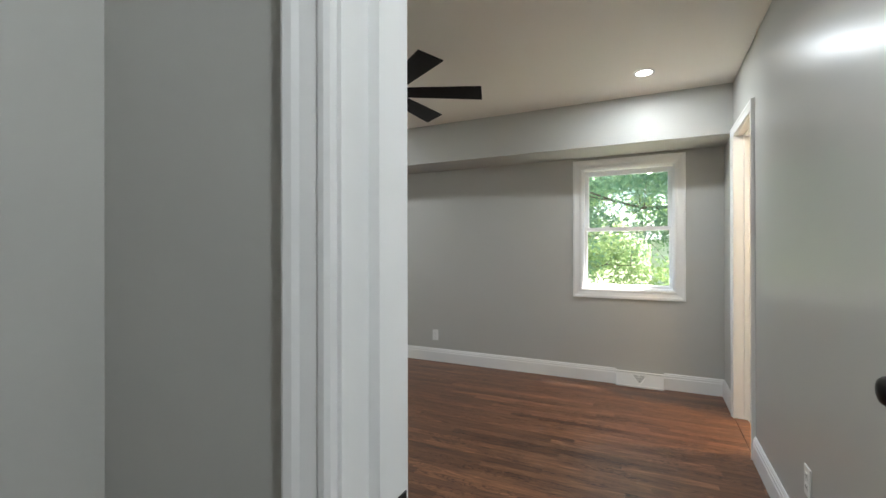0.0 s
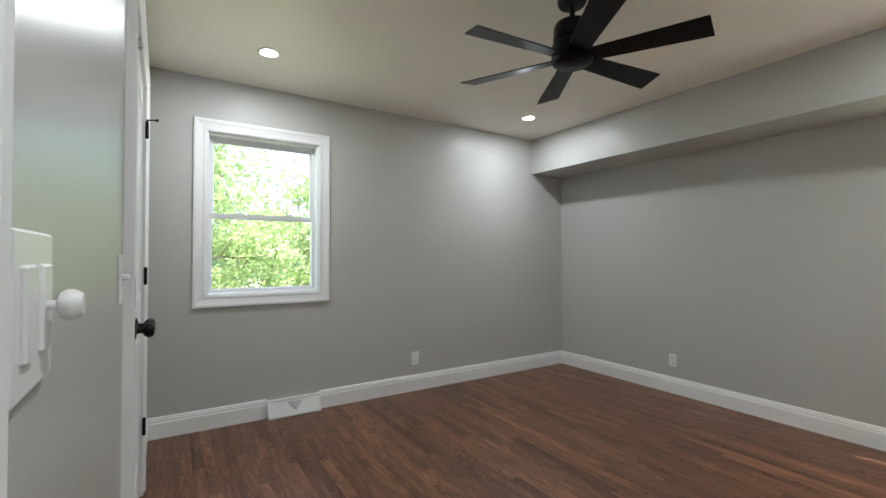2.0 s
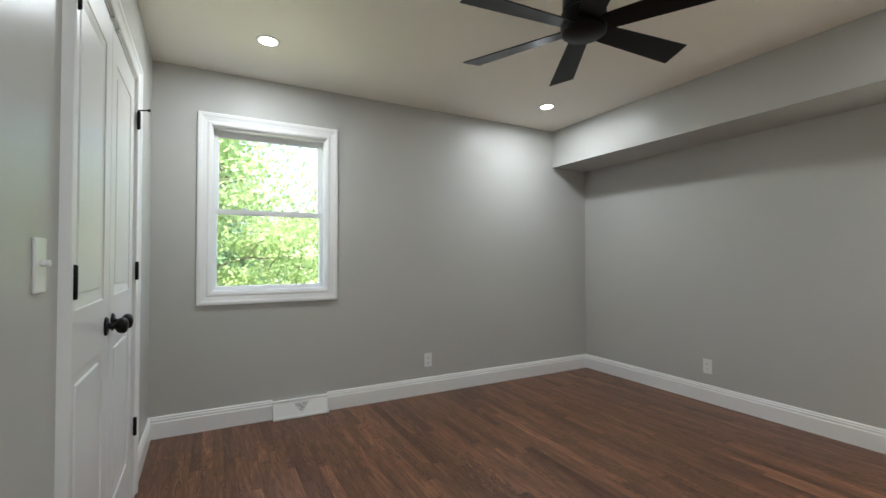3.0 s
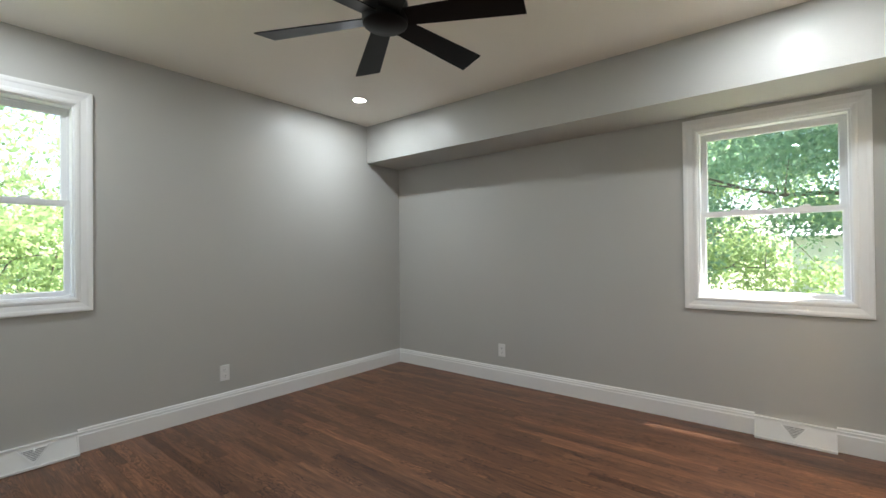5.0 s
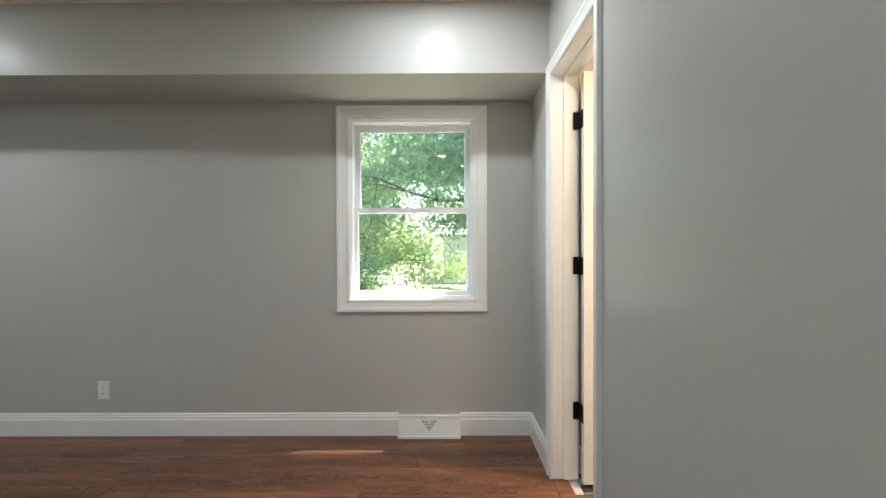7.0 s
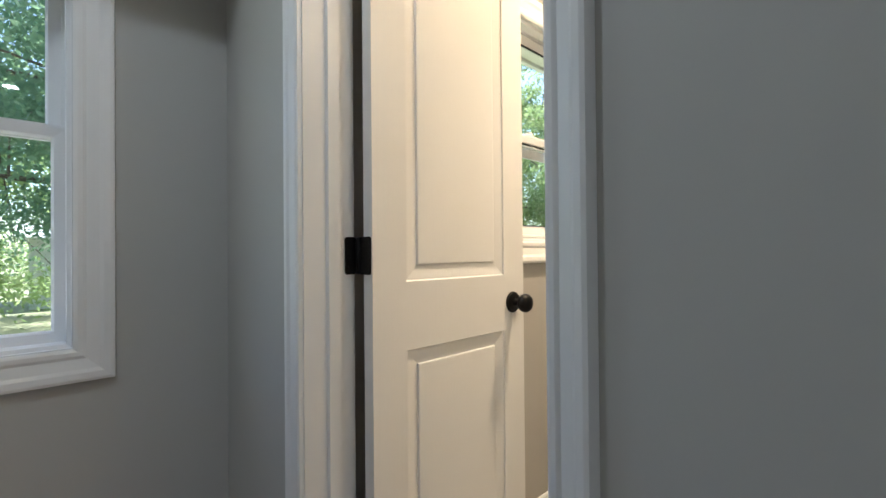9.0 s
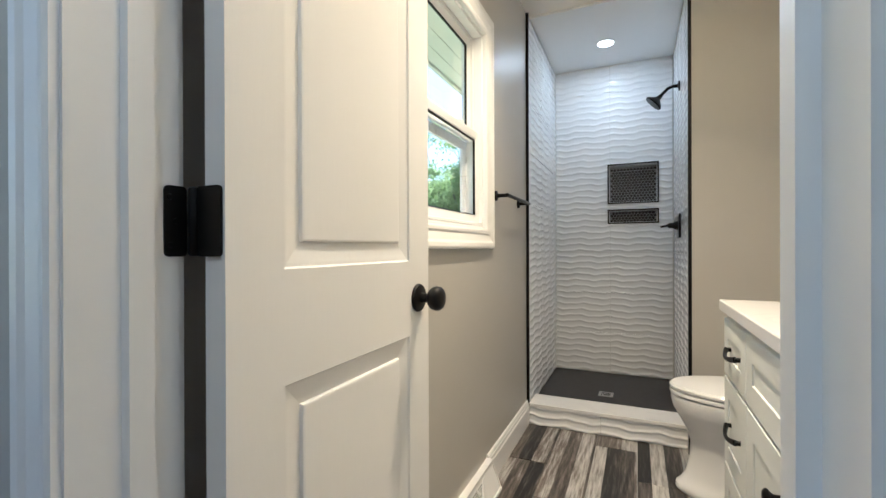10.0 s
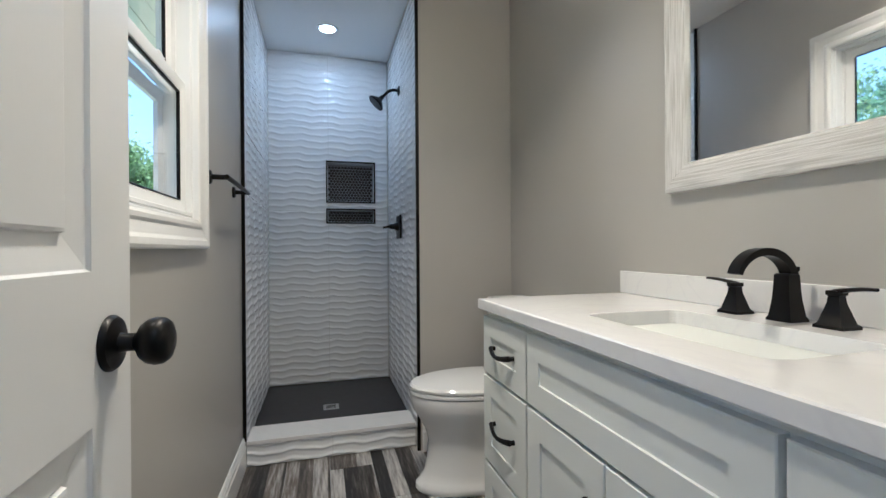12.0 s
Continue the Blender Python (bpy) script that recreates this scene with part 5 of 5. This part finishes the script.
def tree(x, y, h, spread, mat, seed, low=0.25, leaves=60, size=0.13, n=150, girth=0.024, label="broadleaf tree with sunlit green crown"):
    r = np.random.RandomState(seed)
    t = thing("tree", (x, y, GZ), label, "tree", "garden trees")
    bm = bmesh.new()
    lean = r.normal(0, 0.03, 2)
    top = Vector((x + lean[0] * h, y + lean[1] * h, GZ + h * 0.8))
    base = Vector((x, y, GZ))
    pts = [base.lerp(top, k / 8) + Vector((0.12 * math.sin(k * 1.3 + seed), 0.12 * math.cos(k * 1.7 + seed), 0)) * (k > 0) for k in range(9)]
    tube(bm, pts, [girth * h * (1 - 0.85 * k / 8) * (1.35 if k == 0 else 1) for k in range(9)], 12)
    centres = []
    for k in range(14):
        s = low + (0.95 - low) * k / 13
        a = k * 2.4 + seed
        p0 = base.lerp(top, s)
        L = spread * (1.05 - 0.55 * s) * (0.75 + 0.5 * r.rand())
        q = [p0 + Vector((math.cos(a + 0.12 * j) * L * j / 5, math.sin(a + 0.12 * j) * L * j / 5, L * (0.10 + 0.22 * s) * j / 5 + 0.08 * math.sin(j * 2 + k))) for j in range(6)]
        tube(bm, q, [max(0.008 * h * (1 - s * 0.6) * (1 - 0.16 * j), 0.01) for j in range(6)], 7)
        for j in range(2, 6):
            for m in range(max(1, n // 56)):
                c = q[j] + Vector(r.normal(0, 1, 3)) * spread * 0.14
                centres.append(np.array(c))
            tw = q[j] + Vector(r.normal(0, 1, 3)) * spread * 0.22
            tube(bm, (q[j], q[j].lerp(tw, 0.5) + Vector((0, 0, 0.05)), tw), [0.022, 0.015, 0.008], 5)
            centres.append(np.array(tw))
    part("trunk", bm, BARK, t, "", True)
    tagged(leaf_cloud("crown", t, centres, leaves, size, (spread * 0.085, spread * 0.085, spread * 0.055), mat, seed), "airy crown of small leaves")
    return t


tree(1.4, 12.8, 9.0, 4.6, LEAF_DARK, 3, low=0.36, leaves=74, size=0.10, n=170, girth=0.014, label="tall dark green tree with spreading dark limbs")
tree(-3.2, 19.5, 8.0, 4.4, LEAF, 5, low=0.12, leaves=70, size=0.15)
tree(9.5, 20.0, 8.0, 4.2, LEAF, 8, low=0.12, leaves=38, size=0.15)
tree(8.5, 15.5, 5.5, 3.2, LEAF, 12, low=0.12, leaves=38, size=0.12)
tree(16.0, 10.6, 5.3, 2.6, LEAF, 31, low=0.10, leaves=60, size=0.14)
tree(21.0, 15.5, 4.4, 3.0, LEAF, 33, low=0.10, leaves=60, size=0.15)
tree(12.4, 13.2, 8.5, 3.6, LEAF, 37, low=0.12, leaves=60, size=0.13)
tree(-11.5, 0.6, 6.8, 3.6, LEAF, 15, low=0.12, leaves=50, size=0.12, n=170)
tree(-15.5, 6.8, 5.2, 3.4, LEAF, 18, low=0.10, leaves=40, size=0.13)
tree(-16.0, -4.5, 7.5, 4.0, LEAF, 22, low=0.12, leaves=40, size=0.14)
tree(-21.0, 1.5, 5.0, 3.6, LEAF_DARK, 25, low=0.08, leaves=40, size=0.16)
rs = np.random.RandomState(40)
ring = []
for i in range(420):
    a = radians(rs.uniform(-25, 205))
    d = rs.uniform(34, 48)
    ring.append(np.array((d * math.cos(a), d * math.sin(a) + 3, GZ + rs.uniform(0.1, 4.2) * (0.5 + 0.5 * rs.rand()))))
tagged(leaf_cloud("far_woods", None, ring, 34, 0.30, (1.0, 1.0, 0.7), LEAF, 41), "sunlit shrubs and woods round the lawn", "woods", "", "stuff")

shed = thing("outbuilding", (4.6, 24.0, GZ), "low pale-sided outbuilding behind the trees", "outbuilding")
bm = bmesh.new()
for k in range(11):
    z = GZ + 0.2 * k
    strip(bm, [[(x, 22.0, z), (x, 21.97, z), (x, 21.985, z + 0.2), (x, 22.0, z + 0.2)] for x in (0.3, 9.0)])
box(bm, 0.3, 9.0, 22.0, 26.0, GZ, GZ + 2.2)
part("wall", bm, SIDING, shed, "pale horizontal siding")
part("roof", strip(bmesh.new(), [[(x, 21.6, GZ + 2.2), (x, 24.0, GZ + 2.75), (x, 26.4, GZ + 2.2)] for x in (0.0, 9.3)]), SIDING, shed, "pale low-pitched roof")

# ---- floors, piece by piece ----
FW = 0.0572
rs = np.random.RandomState(7)
LENGTHS = (0.34, 0.46, 0.61, 0.76, 0.92, 1.12)


def plank_verts(L, w, h=0.012, e=0.0004):
    a, b = L / 2, w / 2
    return ([(-a, -b, -h), (a, -b, -h), (a, b, -h), (-a, b, -h), (-a, -b, -e), (a, -b, -e), (a, b, -e), (-a, b, -e), (-a + e, -b + e, 0), (a - e, -b + e, 0), (a - e, b - e, 0), (-a + e, b - e, 0)],
            [(0, 1, 5, 4), (1, 2, 6, 5), (2, 3, 7, 6), (3, 0, 4, 7), (4, 5, 9, 8), (5, 6, 10, 9), (6, 7, 11, 10), (7, 4, 8, 11), (8, 9, 10, 11)])


PLANKS = []
for L in LENGTHS:
    me = bpy.data.meshes.new("plank")
    v, f = plank_verts(L - 0.0004, FW - 0.0004)
    me.from_pydata(v, [], f)
    me.materials.append(OAK)
    PLANKS.append(me)
floor_ob = bpy.data.objects["floor"]
rest_v, rest_f = [], []


def rest_plank(x0, x1, y, w):
    v, f = plank_verts(x1 - x0 - 0.0004, w - 0.0004)
    k = len(rest_v)
    rest_v.extend([(p[0] + (x0 + x1) / 2, p[1] + y, p[2]) for p in v])
    rest_f.extend([tuple(i + k for i in q) for q in f])


made = 0
row = 0
y = NY - FW / 2
while y > SY - 0.11:
    x = WX - rs.uniform(0.0, 0.8)
    end = EX if not (DY0 < y < DY1) else EX - 0.006
    while x < end:
        k = rs.randint(len(LENGTHS))
        x1 = x + LENGTHS[k]
        if x >= WX and x1 <= end and made < 300 and x1 > -2.55 and y > 1.75:
            ob = new("plank", PLANKS[k])
            ob.parent = floor_ob
            ob.location = ((x + x1) / 2, y, 0)
            made += 1
        elif x1 > WX:
            rest_plank(max(x, WX), min(x1, end), y, FW)
        x = x1
    y -= FW
    row += 1
while y > HY0:
    x = HX0 - rs.uniform(0.0, 0.5)
    while x < HX1:
        x1 = x + LENGTHS[rs.randint(len(LENGTHS))]
        if x1 > HX0:
            rest_plank(max(x, HX0), min(x1, HX1), y, FW)
        x = x1
    y -= FW
me = bpy.data.meshes.new("planking")
me.from_pydata(rest_v, [], rest_f)
me.materials.append(OAK)
ob = tagged(new("planking", me), "remaining stained oak strips", kind="stuff")
ob.parent = floor_ob

# board-look tiles of the bathroom
bfloor = bpy.data.objects["bathroom_floor"]
TW, TL = 0.2, 0.9
y, row = BY1 - 0.0, 0
while y > BY0:
    y0 = max(y - TW, BY0)
    x = EX + 0.07 - (row % 3) * 0.3
    while x < SHX0 + 0.012:
        a, b = max(x, EX + 0.076), min(x + TL, SHX0 + 0.012)
        if y0 < DY0 or y > DY1:
            a = max(a, BX0 + 0.001)
        if b - a > 0.02:
            v, f = plank_verts(b - a - 0.003, y - y0 - 0.003, 0.010, 0.0008)
            me = bpy.data.meshes.new("tile")
            me.from_pydata(v, [], f)
            me.materials.append(BOARD_TILE)
            ob = new("tile", me)
            ob.parent = bfloor
            ob.location = ((a + b) / 2, (y + y0) / 2, 0)
        x += TL
    y -= TW
    row += 1
